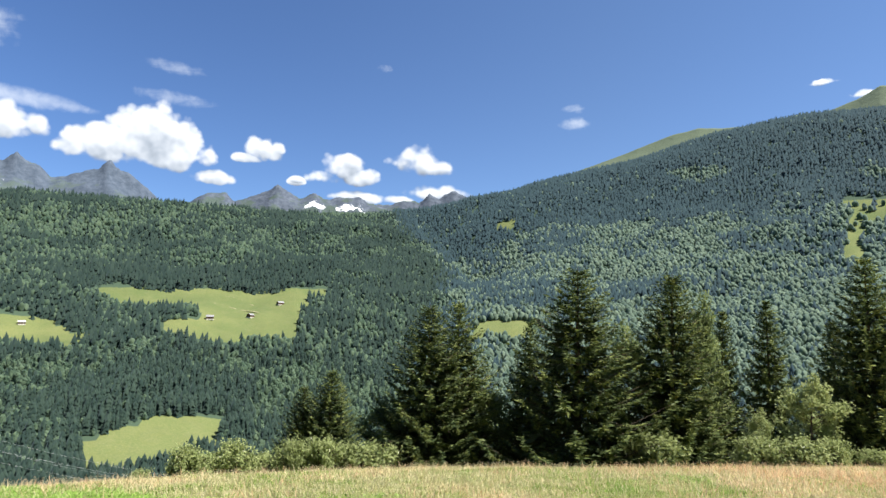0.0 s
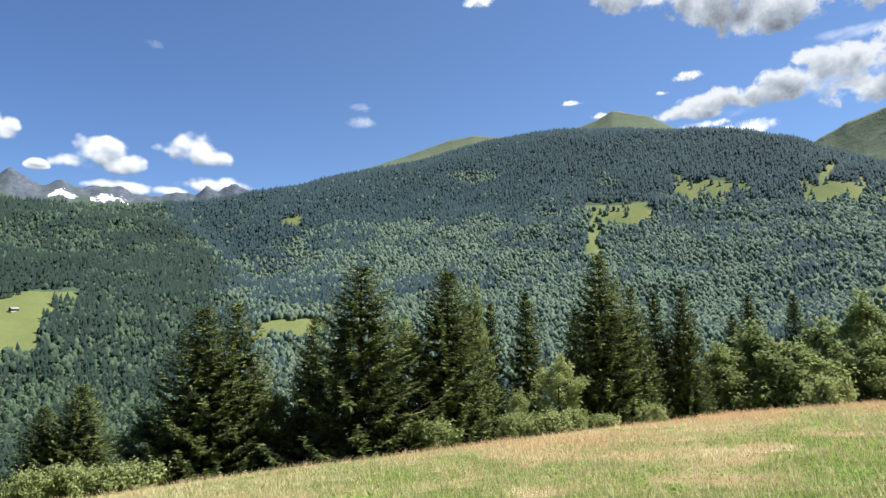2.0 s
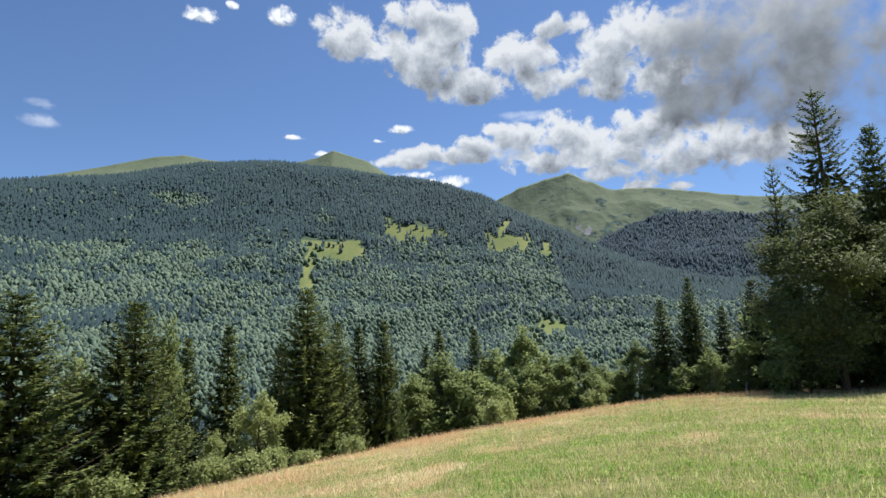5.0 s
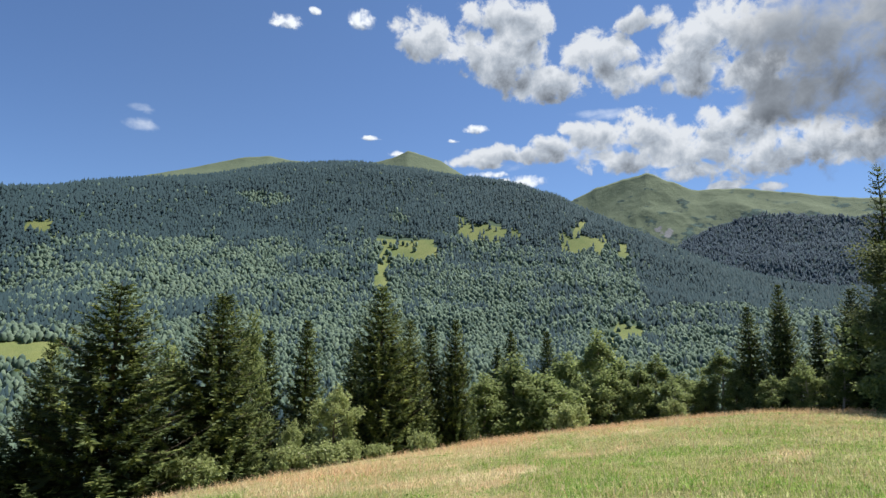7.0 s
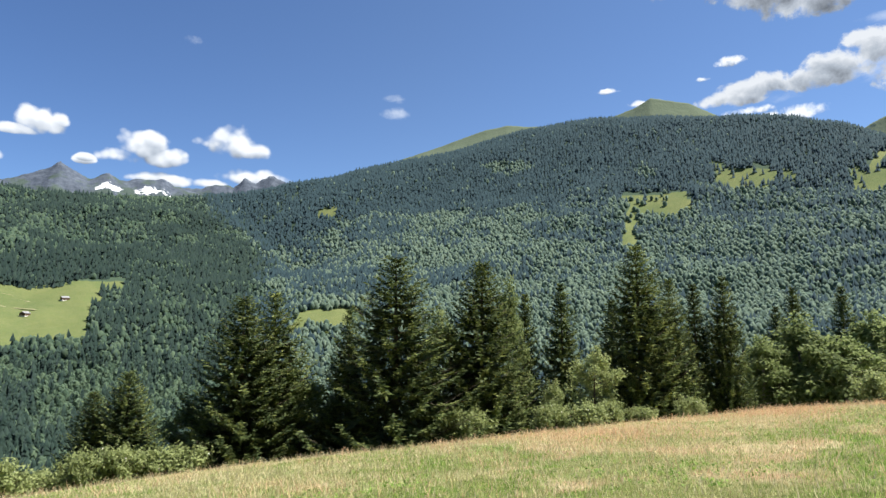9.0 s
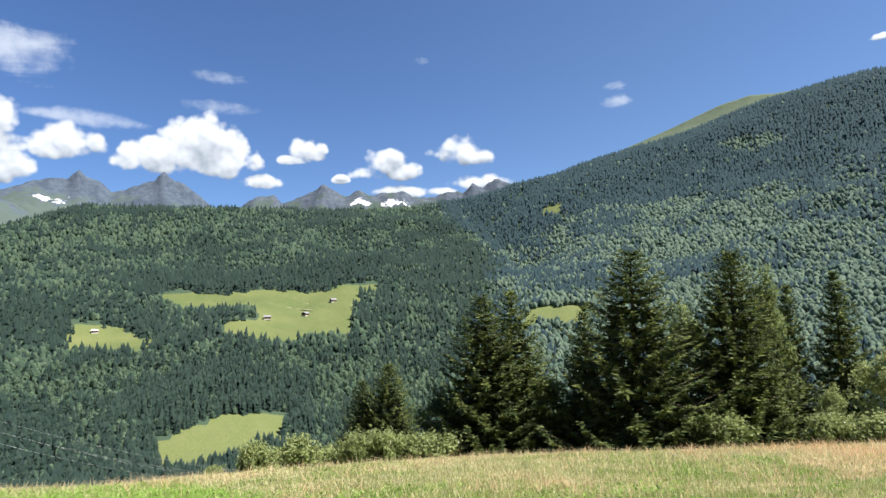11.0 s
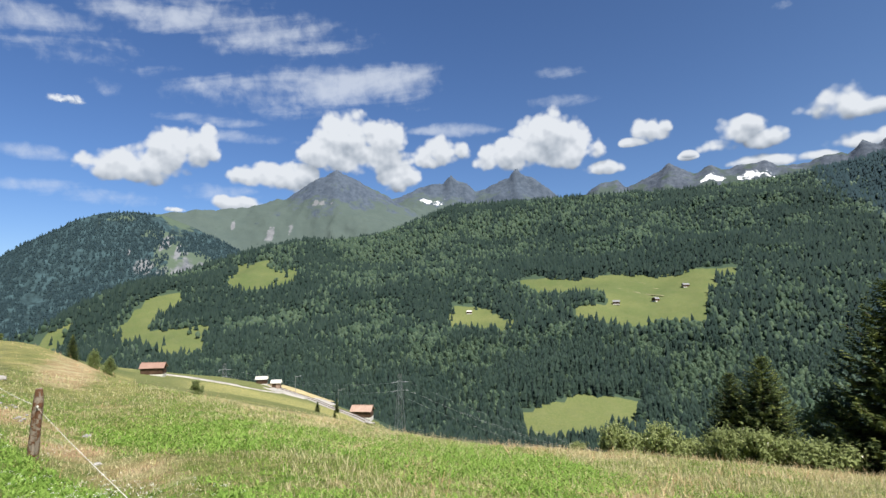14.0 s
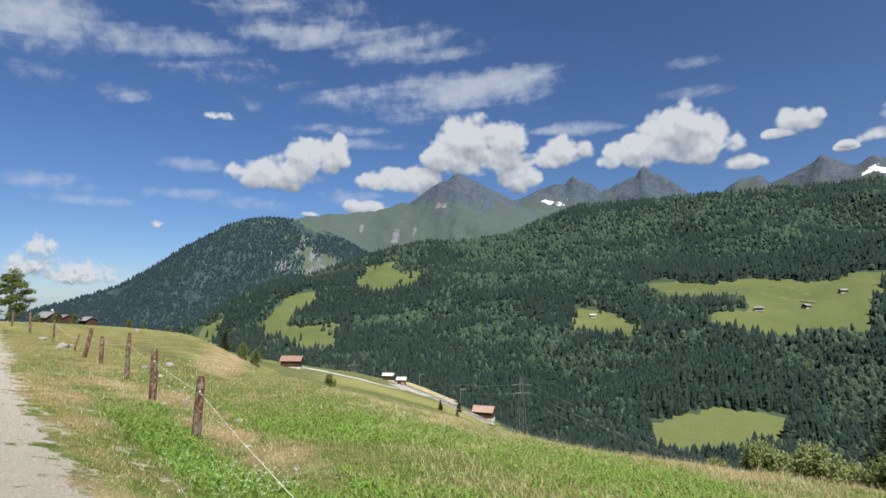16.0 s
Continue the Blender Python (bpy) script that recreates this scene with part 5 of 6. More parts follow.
set_out(LEAFY, [
    ("willow", -31.7, 28.5, -2.7, 0.95, "pale green leafy tree between spruces"), ("willow", -28.4, 28.0, -6.0, 0.8, "pale grey-green young tree under spruces"), ("sapling", -33.8, 32.5, -5.0, 1.1, ""),
    ("birch", -17.3, 31, 1.0, 0.9, "birch half hidden between spruces"), ("birch", -23.8, 32, 4.2, 0.55, "pale birch top beside a spruce"), ("sapling", -4.8, 30, -5.0, 1.3, ""), ("sapling", 4.6, 29, -7.2, 1.1, ""),
    ("birch", -45.3, 40, -1.6, 1.35, ""), ("alder", -49.2, 42, 0.2, 1.2825, "round leafy tree with pale stems"), ("birch", -53.4, 46, 0.6, 1.35, ""), ("birch", -56.0, 45, 2.8, 1.0125, "tall yellow-green birch"),
    ("alder", -59.0, 46, -0.3, 1.215, ""), ("birch", -61.8, 45, 0.4, 1.2825, "yellow-green birch"), ("sapling", -64.2, 45, -1.4, 1.755, ""), ("birch", -66.6, 44, 0.9, 1.2825, ""),
    ("sapling", -73.2, 42, 0.0, 1.35, ""), ("birch", -75.4, 41, 1.0, 1.08, ""), ("big", -82.6, 38, 12.4, 1.3, "large lit leafy tree at the corner of the wood"), ("alder", -87.5, 39, 4.0, 1, ""), ("alder", -79.4, 38, 5.4, 1.15, "low leafy tree beside the big one"),
    ("birch", 86.5, 75, 2.3, 1.75, "leafy tree by the farm track"), ("big", 89.0, 80, 2.8, 0.9, "leafy tree by the farm track"),
])
set_out(LEAFY, [
    ("alder", -47.2, 41, -2.2, 1.2, ""), ("sapling", -51.4, 42, -1.6, 1.6, ""), ("alder", -54.8, 43, -2.0, 1.2, ""), ("alder", -57.6, 43, -1.0, 1.2, "round yellow-green leafy tree"), ("birch", -60.4, 44, -0.4, 1.3, ""),
    ("sapling", -63.0, 43, -1.8, 1.7, ""), ("alder", -65.3, 43, -1.5, 1.1, ""), ("alder", -68.0, 43, -1.2, 1.1, ""), ("sapling", -70.4, 42, -1.4, 1.5, ""), ("willow", -72.6, 42, -0.8, 1.0, "pale leafy tree beside dark spruces"),
])
BUSHES = {
    "shrub": (broadleaf(21, 1.8, 2.6, 2300, 0.165, 0.05, name="bush", mat=BUSH_LEAF, stems=5, category="bush", label="light green flowering shrub on the meadow brow", group="bushes on the brow"), 1.8),
    "bramble": (broadleaf(22, 1.3, 2.4, 2000, 0.14, 0.05, name="bush", mat=BUSH_LEAF, stems=6, category="bush", label="low leafy thicket on the meadow brow", group="bushes on the brow"), 1.3),
}
BUSHES["thicket"] = (broadleaf(23, 2.2, 2.3, 2400, 0.13, 0.03, name="bush", mat=LEAF, stems=4, category="bush", label="dark green round bush on the field crest", group="bushes on the brow"), 2.2)
set_out(BUSHES, [("shrub", 22.4, 24, -11.4, 0.7, ""), ("bramble", 20.4, 24.5, -12.2, 1.0, ""), ("shrub", 18.0, 24.5, -11.2, 0.75, ""), ("bramble", 15.6, 25, -12.4, 1.1, ""), ("shrub", 13.4, 24, -11.2, 0.7, ""),
                 ("shrub", 10.6, 24.5, -11.0, 0.8, ""), ("shrub", 7.6, 25, -11.6, 0.9, ""), ("bramble", 5.8, 25, -11.6, 1.1, ""), ("bramble", 25.6, 24, -13.2, 1.0, ""),
                 ("shrub", -27.6, 27, -8.6, 0.9, ""), ("bramble", -31.0, 27, -8.6, 1.2, "bright green low thicket"), ("shrub", -33.4, 27.5, -8.2, 0.9, ""), ("bramble", -36.0, 28.5, -8.6, 1.1, ""), ("shrub", -20.0, 26.5, -9.0, 0.9, ""),
                 ("bramble", -40.0, 31, -7.6, 0.8, ""), ("shrub", -54.0, 38, -4.6, 0.9, ""), ("shrub", -63.0, 41, -3.8, 0.9, "")])
set_out(BUSHES, [("thicket", 60.8, 74, -7.1, 0.85, "lone dark green bush on the steep pasture"), ("thicket", 82.1, 76, -1.45, 0.7, ""), ("thicket", 78.1, 74, -1.9, 0.6, ""), ("thicket", 76.9, 72, -2.2, 0.7, ""), ("thicket", 75.0, 72, -2.5, 0.7, ""), ("thicket", 83.4, 78, -1.5, 0.8, ""), ("thicket", 68.8, 80, -4.1, 0.6, "dark bush behind the mown slope"), ("thicket", 67.6, 84, -4.7, 0.6, "dark bush behind the mown slope"), ("thicket", 84.6, 80, -1.5, 0.8, "")])
# ---- meadow grass ----


def grass_mat():
    """Meadow grass: fresh green in patches, bleached and yellowing between them."""
    k = Nodes("meadow_grass")
    isl = k.n("ShaderNodeNewGeometry").outputs["Random Per Island"]
    fresh = k.mix(isl, (0.13, 0.25, 0.030), (0.46, 0.60, 0.160))
    pale = k.mix(isl, (0.33, 0.33, 0.11), (0.88, 0.82, 0.48))
    patch = k.math("ADD", k.math("MULTIPLY", k.noise(0.32, 5, 0.7), 0.7), k.math("MULTIPLY", k.noise(1.6, 4, 0.7), 0.3))
    c = k.mix(k.ramp(patch, (0.45, (0, 0, 0)), (0.54, (1, 1, 1))), pale, fresh)
    return k.bsdf(c, 0.7, translucent=0.5, spec=0.18)


GRASS = grass_mat()
TURF = foliage_mat("trodden_turf", (0.30, 0.29, 0.085), (0.74, 0.64, 0.29), 0.6, 0.4, 0.7)
STRAW = foliage_mat("dry_grass", (0.55, 0.46, 0.24), (0.88, 0.81, 0.53), 0.7, 0.3, 0.8)
HERB = foliage_mat("broad_green_herbs", (0.09, 0.20, 0.022), (0.40, 0.56, 0.130), 0.8, 0.35, 0.8)
RUSSET = foliage_mat("russet_seed_heads", (0.48, 0.30, 0.17), (0.78, 0.56, 0.34), 0.7, 0.3, 0.8)
PETAL = plain_mat("white_umbels", (0.70, 0.70, 0.64), (0.82, 0.82, 0.78), 40, 0.8, 0.001)


def sow(n, seed, pick, lo, hi, az0=-95, az1=95, r0=1.2, r1=1.12, power=0.8, cap=34.0):
    """Random places on the near meadow, denser towards the stand; pick(x, y, a, r) gives the chance of keeping one."""
    rng = np.random.default_rng(seed)
    a = rng.uniform(az0, az1, n)
    far = np.minimum(BROW(a) * r1, cap)
    r = r0 + (far - r0) * rng.uniform(0, 1, n) ** power
    x, y = polar(a, r)
    keep = rng.uniform(0, 1, n) < pick(x, y, a, r)
    x, y, a, r = x[keep], y[keep], a[keep], r[keep]
    return x, y, ground_z(x, y), r, rng.uniform(lo, hi, len(x)), rng


def sward(name, label, mat, n, seed, pick, lo, hi, width, lean=0.6, **kw):
    """Leaning blades, each one narrow face."""
    x, y, z, r, h, rng = sow(n, seed, pick, lo, hi, **kw)
    h = h * (1 - 0.60 * verge(x, y)) * np.where((x < -4) & (y < 6), 0.75, 1)
    m = len(x)
    t = rng.uniform(0, 6.283, m)
    b = np.stack([np.cos(t), np.sin(t), 0 * t], -1)
    t = t + rng.uniform(0.6, 2.5, m)
    s = np.stack([np.cos(t), np.sin(t), 0 * t], -1)
    w = (width * rng.uniform(0.6, 1.3, m) * (0.7 + r / 16))[:, None]
    p = np.stack([x, y, z - 0.02], -1)
    k = (h * rng.uniform(0.2, 1.0, m) * lean)[:, None]
    up = np.array([0, 0, 1.0]) * h[:, None]
    v = np.stack([p - s * w, p + s * w, p + b * k + up], 1).reshape(-1, 3)
    return tagged(new(name, mesh_of(name, v, np.arange(m * 3).reshape(-1, 3), [mat])), label, "grass", kind="stuff")


def lush(x, y):
    return np.clip((fbm(x / 3.2, y / 3.2, 51) - 0.38) * 6, 0, 1)


def off_track(x, y):
    return 1 - np.clip(track_mask(x, y) * 1.25, 0, 1)


def verge(x, y):
    """The trodden strip of short turf between the track and the fence."""
    return smooth((2.9 - y + 0.03 * x) / 1.2) * smooth((-x - 1.5) / 2)


sward("grass", "short sunlit green meadow grass", GRASS, 430000, 1, lambda x, y, a, r: off_track(x, y) * (1 - 0.75 * verge(x, y)) * (1 - 0.8 * dryness(x, y)) * (1 - 0.8 * smooth((r - 20) / 8) * smooth((a - 62) / 6)), 0.04, 0.11, 0.007)
sward("dry_grass", "straw-coloured dry grass in drifts", STRAW, 330000, 2, lambda x, y, a, r: off_track(x, y) * (1 - 0.93 * verge(x, y)) * (0.20 + 0.75 * dryness(x, y)) * (1 - 0.8 * smooth((r - 20) / 8) * smooth((a - 62) / 6)), 0.04, 0.14, 0.006)
sward("seeding_grass", "tall russet seeding grass along the brow", RUSSET, 230000, 3,
      lambda x, y, a, r: np.clip(np.exp(-((r / BROW(a) - np.interp(a, [-34, -20], [0.86, 0.93])) / np.interp(a, [-34, -20], [0.24, 0.10])) ** 2) * np.interp(a, [-80, -70, -34, -26, -14, -4, 34, 40], [0.4, 0.9, 0.95, 0.35, 0.10, 0.05, 0.05, 0.2]) * np.clip((fbm(x / 2.4, y / 2.4, 64, 4) - 0.36) * 4, 0.05, 1) + 0.010 + 0.12 * (vnoise(x / 1.8, y / 1.8, 62) > 0.76), 0, 1) * np.where((a > 66), 0.3, 1) * np.where((a > 42) & (a < 67), 0.12, 1) * (1 - verge(x, y)), 0.12, 0.34, 0.0045, 1.3, power=0.55, cap=60)



sward("bents", "thin pale seed stalks scattered over the meadow", STRAW, 60000, 14, lambda x, y, a, r: off_track(x, y) * (1 - verge(x, y)) * np.where(a > 55, 0.15, 0.8) * (0.4 + 0.6 * vnoise(x / 2.2, y / 2.2, 63)), 0.14, 0.30, 0.0035, 1.0, r0=3.0, power=0.75)


def herbs(name, label, n, seed, pick, lo, hi, size, **kw):
    """Clumps of broad leaves spreading from the ground."""
    x, y, z, r, h, rng = sow(n, seed, pick, lo, hi, **kw)
    per = 7
    x, y, z, h = (np.repeat(q, per) for q in (x, y, z, h))
    m = len(x)
    t = rng.uniform(0, 6.283, m)
    lift = rng.uniform(0.25, 1.1, m)
    d = unit(np.stack([np.cos(t), np.sin(t), lift], -1))
    p = np.stack([x + rng.normal(0, 0.07, m), y + rng.normal(0, 0.07, m), z + h * rng.uniform(0, 0.55, m)], -1)
    v, f = blades(p, d, rng.normal(0, 0.3, (m, 3)) + np.array([0, 0, 1]), h * rng.uniform(0.5, 1.1, m), rng.uniform(0.5, 1.2, m) * size)
    return tagged(new(name, mesh_of(name, v, f, [HERB])), label, "plants", kind="stuff")


herbs("herb_growth", "rank bright green broad-leaved herbs", 150000, 5, lambda x, y, a, r: smooth((a - 16) / 10) * smooth((np.interp(a, [16, 36], [11, 25]) - r) / 5) * np.maximum(np.maximum(smooth((y - 5.6) / 1.0), smooth((60 - a) / 4)), smooth((y - 2.6) / 0.4) * smooth((4.3 - y) / 0.4)) * smooth((21 - r) / 6) * 0.95 * lush(x, y) * off_track(x, y) * (1 - 0.7 * dryness(x, y)), 0.05, 0.15, 0.024, r0=3.0, power=0.9, cap=24)
herbs("clover_tufts", "small tufts of fresh clover in the meadow", 26000, 6, lambda x, y, a, r: np.where(a < 26, 0.8, 0.35) * (vnoise(x / 1.6, y / 1.6, 61) > 0.76), 0.03, 0.08, 0.045, r0=4.0, power=0.7)


sward("tall_grass", "rank tall green grass along the fence", HERB, 110000, 12, lambda x, y, a, r: smooth((y - 2.5) / 0.4) * smooth((4.5 - y) / 0.5) * smooth((-x - 2.5) / 2) * smooth((17 + x) / 3) * np.clip((fbm(x / 1.4, y / 1.4, 95) - 0.3) * 3, 0, 1), 0.06, 0.19, 0.005, 1.0, az0=40, az1=88, cap=20)
sward("short_turf", "short yellow-green turf beside the track", TURF, 300000, 13, lambda x, y, a, r: verge(x, y) * off_track(x, y) * 0.95, 0.05, 0.15, 0.007, 0.9, az0=55, az1=95, r0=3.0, cap=26)


def flowers():
    """White umbels by the fence."""
    x, y, z, r, h, rng = sow(1500, 9, lambda x, y, a, r: np.exp(-((a - 66) / 7) ** 2) * (fbm(x / 1.2, y / 1.2, 91) > 0.46), 0.12, 0.27, az0=48, az1=80, r0=3.4, r1=0.34, power=0.9)
    per = 6
    x, y, z, h = (np.repeat(q, per) for q in (x, y, z, h))
    m = len(x)
    p = np.stack([x + rng.normal(0, 0.022, m), y + rng.normal(0, 0.022, m), z + h + rng.normal(0, 0.008, m)], -1)
    t = rng.uniform(0, 6.283, m)
    v, f = blades(p, np.stack([np.cos(t), np.sin(t), 0.1 + 0 * t], -1), np.tile([[0.0, 0, 1]], (m, 1)), np.full(m, 0.016), np.full(m, 0.014))
    tagged(new("white_flowers", mesh_of("white_flowers", v, f, [PETAL])), "white umbel flowers scattered beside the fence", "flowers", kind="stuff")


flowers()


def umbels():
    """A drift of tall white umbels in the foreground by the fence cord."""
    x, y, z, r, h, rng = sow(260, 19, lambda x, y, a, r: np.exp(-((a - 64) / 3.5) ** 2) * np.exp(-((r - 5.2) / 0.9) ** 2), 0.16, 0.34, az0=56, az1=72, r0=3.6, r1=0.3, power=1.0)
    pieces = [tube([(p, q, g - 0.03), (p + 0.01, q, g + k)], [0.003, 0.002], 3) for p, q, g, k in zip(x, y, z, h)]
    tagged(new("flower_stalks", mesh_of("flower_stalks", *join(pieces), [HERB])), "thin green stalks of white umbel flowers", "flowers", kind="stuff")
    per = 16
    x, y, z, h = (np.repeat(q, per) for q in (x, y, z, h))
    m = len(x)
    t, d = rng.uniform(0, 6.283, m), 0.042 * rng.uniform(0, 1, m) ** 0.5
    p = np.stack([x + 0.01 + d * np.cos(t), y + d * np.sin(t), z + h + 0.01 - 4 * d * d], -1)
    t = rng.uniform(0, 6.283, m)
    v, f = blades(p, np.stack([np.cos(t), np.sin(t), 0.1 + 0 * t], -1), np.tile([[0.0, 0, 1]], (m, 1)), np.full(m, 0.024), np.full(m, 0.020))
    tagged(new("white_umbels", mesh_of("white_umbels", v, f, [PETAL])), "tall white umbel flowers beside the fence cord", "flowers", kind="stuff")


umbels()


# ---- stones by the track ----
STONE = plain_mat("pale_fieldstone", (0.20, 0.19, 0.17), (0.42, 0.40, 0.37), 7, 0.95, 0.02)


def stone(seed, size):
    rng = random.Random(seed)
    bm = bmesh.new()
    bmesh.ops.create_icosphere(bm, subdivisions=2, radius=size)
    k = Vector((rng.uniform(0.8, 1.3), rng.uniform(0.7, 1.1), rng.uniform(0.45, 0.7)))
    for q in bm.verts:
        n = noise.noise(q.co / size * 1.3 + Vector((seed, 0, 0)))
        q.co = Vector((q.co.x * k.x, q.co.y * k.y, q.co.z * k.z)) * (1 + 0.35 * n)
    me = bpy.data.meshes.new("stone")
    bm.to_mesh(me)
    bm.free()
    me.materials.append(STONE)
    return me


for n, (az, r, s) in enumerate([(82.6, 34, 0.3), (82.2, 35, 0.18), (76.5, 26, 0.16), (75.2, 24, 0.13), (74.6, 28, 0.2), (68.5, 17, 0.10), (77.4, 58, 0.3), (67.5, 13.5, 0.08), (84, 40, 0.3)] + [(72.4 + 0.33 * (i % 13) + 0.1 * math.sin(i * 5.1), 17.5 + 0.75 * (i % 7) + 1.1 * math.sin(i * 2.3), 0.03 + 0.012 * (i % 4)) for i in range(26)]):
    x, y, z = spot(az, r)
    ob = tagged(new("stone", stone(n + 1, s)), "pale weathered field stone lying in the grass", "stone", "stones in the pasture")
    ob.matrix_basis = pose(x, y, z + s * 0.12, 0, 0, n * 47)


# ---- fence ----
WIRE = plain_mat("pale_fence_cord", (0.55, 0.53, 0.47), (0.75, 0.73, 0.66), 30, 0.7, 0.001)


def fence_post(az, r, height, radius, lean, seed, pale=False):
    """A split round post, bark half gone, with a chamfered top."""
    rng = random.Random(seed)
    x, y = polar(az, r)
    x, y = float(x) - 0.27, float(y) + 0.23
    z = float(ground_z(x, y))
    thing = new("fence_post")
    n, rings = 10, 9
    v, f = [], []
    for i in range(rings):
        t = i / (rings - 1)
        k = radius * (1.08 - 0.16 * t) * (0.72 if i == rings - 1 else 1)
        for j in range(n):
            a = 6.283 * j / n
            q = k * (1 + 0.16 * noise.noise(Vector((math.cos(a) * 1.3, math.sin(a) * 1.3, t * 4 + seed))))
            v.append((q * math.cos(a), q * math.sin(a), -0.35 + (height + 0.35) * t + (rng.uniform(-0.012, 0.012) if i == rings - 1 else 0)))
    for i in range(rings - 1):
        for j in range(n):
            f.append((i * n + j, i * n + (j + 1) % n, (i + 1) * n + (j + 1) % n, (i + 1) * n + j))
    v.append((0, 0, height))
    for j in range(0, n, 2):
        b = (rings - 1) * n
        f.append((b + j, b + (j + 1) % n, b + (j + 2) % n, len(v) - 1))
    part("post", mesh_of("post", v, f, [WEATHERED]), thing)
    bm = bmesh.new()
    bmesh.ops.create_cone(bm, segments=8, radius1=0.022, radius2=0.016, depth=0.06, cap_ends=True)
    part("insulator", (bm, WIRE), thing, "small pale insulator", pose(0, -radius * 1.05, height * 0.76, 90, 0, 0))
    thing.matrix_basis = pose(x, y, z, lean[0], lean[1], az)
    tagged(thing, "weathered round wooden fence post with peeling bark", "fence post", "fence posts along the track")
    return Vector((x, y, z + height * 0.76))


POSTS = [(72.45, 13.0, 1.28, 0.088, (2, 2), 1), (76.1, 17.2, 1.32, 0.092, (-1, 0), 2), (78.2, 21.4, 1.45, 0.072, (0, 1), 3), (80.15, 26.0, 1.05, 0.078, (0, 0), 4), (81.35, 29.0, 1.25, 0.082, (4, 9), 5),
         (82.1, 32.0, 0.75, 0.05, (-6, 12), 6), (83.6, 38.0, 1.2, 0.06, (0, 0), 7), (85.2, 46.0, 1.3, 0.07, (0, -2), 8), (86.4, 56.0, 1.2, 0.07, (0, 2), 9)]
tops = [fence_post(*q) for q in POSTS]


def cord(points, name="fence_wire", rad=0.0045, sag=0.05, label="slack pale fence cord strung between posts", mat=None, category="fence wire"):
    pieces = []
    for p, q in zip(points, points[1:]):
        path = [tuple(p.lerp(q, t) - Vector((0, 0, 4 * sag * t * (1 - t)))) for t in np.linspace(0, 1, 7)]
        pieces.append(tube(path, [rad] * 7, 4))
    return tagged(new(name, mesh_of(name, *join(pieces), [mat or WIRE])), label, category)


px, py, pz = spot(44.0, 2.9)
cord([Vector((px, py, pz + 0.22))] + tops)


# ---- barns and houses ----
SALMON_ROOF = plain_mat("faded_orange_sheet", (0.33, 0.215, 0.165), (0.47, 0.335, 0.27), 3, 0.7, 0.01)


def gable_house(name, label, az, r, turn, length, width, wall_h, roof_h, wall_mat, roof_mat, category="barn", group="", base=None, top_el=None, windows=0, boards=True, over=0.45, chimney=False):
    """A gabled house: plinth, four walls, two roof slopes with overhang, door, shutters or windows."""
    x, y, z = spot(az, r)
    thing = new(name)

    def box(nm, sx, sy, sz, px, py, pz, mat, lab="", rot=0.0, par=None):
        bm = bmesh.new()
        bmesh.ops.create_cube(bm, size=1)
        for q in bm.verts:
            q.co = Vector((q.co.x * sx, q.co.y * sy, q.co.z * sz))
        bmesh.ops.bevel(bm, geom=bm.edges[:], offset=min(sx, sy, sz) * 0.08, segments=1, affect="EDGES")
        return part(nm, (bm, mat), par or thing, lab, pose(px, py, pz, rot, 0, 0))
    box("plinth", length + 0.1, width + 0.1, 1.6, 0, 0, -0.5, base or PALE_WALL, "pale stone plinth")
    w, t = width / 2, 0.16
    box("side_wall", length, t, wall_h, 0, w - t / 2, 0.3 + wall_h / 2, wall_mat)
    box("side_wall", length, t, wall_h, 0, -w + t / 2, 0.3 + wall_h / 2, wall_mat)
    for sg in (-1, 1):
        bm = bmesh.new()
        prof = [(-w + t, 0.3), (w - t, 0.3), (w - t, 0.3 + wall_h), (0, 0.3 + wall_h + roof_h), (-w + t, 0.3 + wall_h)]
        a = [bm.verts.new((sg * length / 2, q, s)) for q, s in prof]
        b = [bm.verts.new((sg * (length / 2 - t), q, s)) for q, s in prof]
        bm.faces.new(a)
        bm.faces.new(b[::-1])
        for i in range(5):
            bm.faces.new((a[i], b[i], b[i - 1], a[i - 1]))
        part("gable_wall", (bm, wall_mat), thing)
    slope = math.hypot(w, roof_h)
    ang = math.degrees(math.atan2(roof_h, w))
    for sg in (-1, 1):
        ln = slope + over
        cy, cz = sg * (ln / 2 * math.cos(radians(ang))), 0.3 + wall_h + roof_h + 0.08 - ln / 2 * math.sin(radians(ang))
        box("roof_slope", length + 2 * over, ln, 0.12, 0, cy, cz, roof_mat, rot=-sg * ang)
    box("ridge_cap", length + 2 * over, 0.3, 0.12, 0, 0, 0.3 + wall_h + roof_h + 0.16, roof_mat)
    box("door", 1.4, 0.08, 2.0, -length * 0.2, -w - 0.03, 1.25, DARK_WOOD, "plank door")
    box("door", 0.08, 1.6, 2.1, length / 2 + 0.03, 0, 1.3, DARK_WOOD, "plank gable door")
    for i in range(windows):
        box("window", 0.9, 0.06, 1.0, length * (i - (windows - 1) / 2) / max(1, windows) + 0.4, -w - 0.02, 0.3 + wall_h * 0.62, GLASS, "small dark window")
    if chimney:
        box("chimney", 0.7, 0.7, 1.6, length * 0.2, 0.4, 0.3 + wall_h + roof_h + 0.3, PALE_WALL)
    if top_el is not None:
        z = EYE + r * math.tan(radians(top_el)) - wall_h - roof_h - 0.6
    thing.matrix_basis = pose(x, y, z + 0.15, 0, 0, turn)
    return tagged(thing, label, category, group)


GLASS = plain_mat("dark_window_glass", (0.02, 0.025, 0.03), (0.05, 0.055, 0.06), 2, 0.08, 0.0005, 0.6)
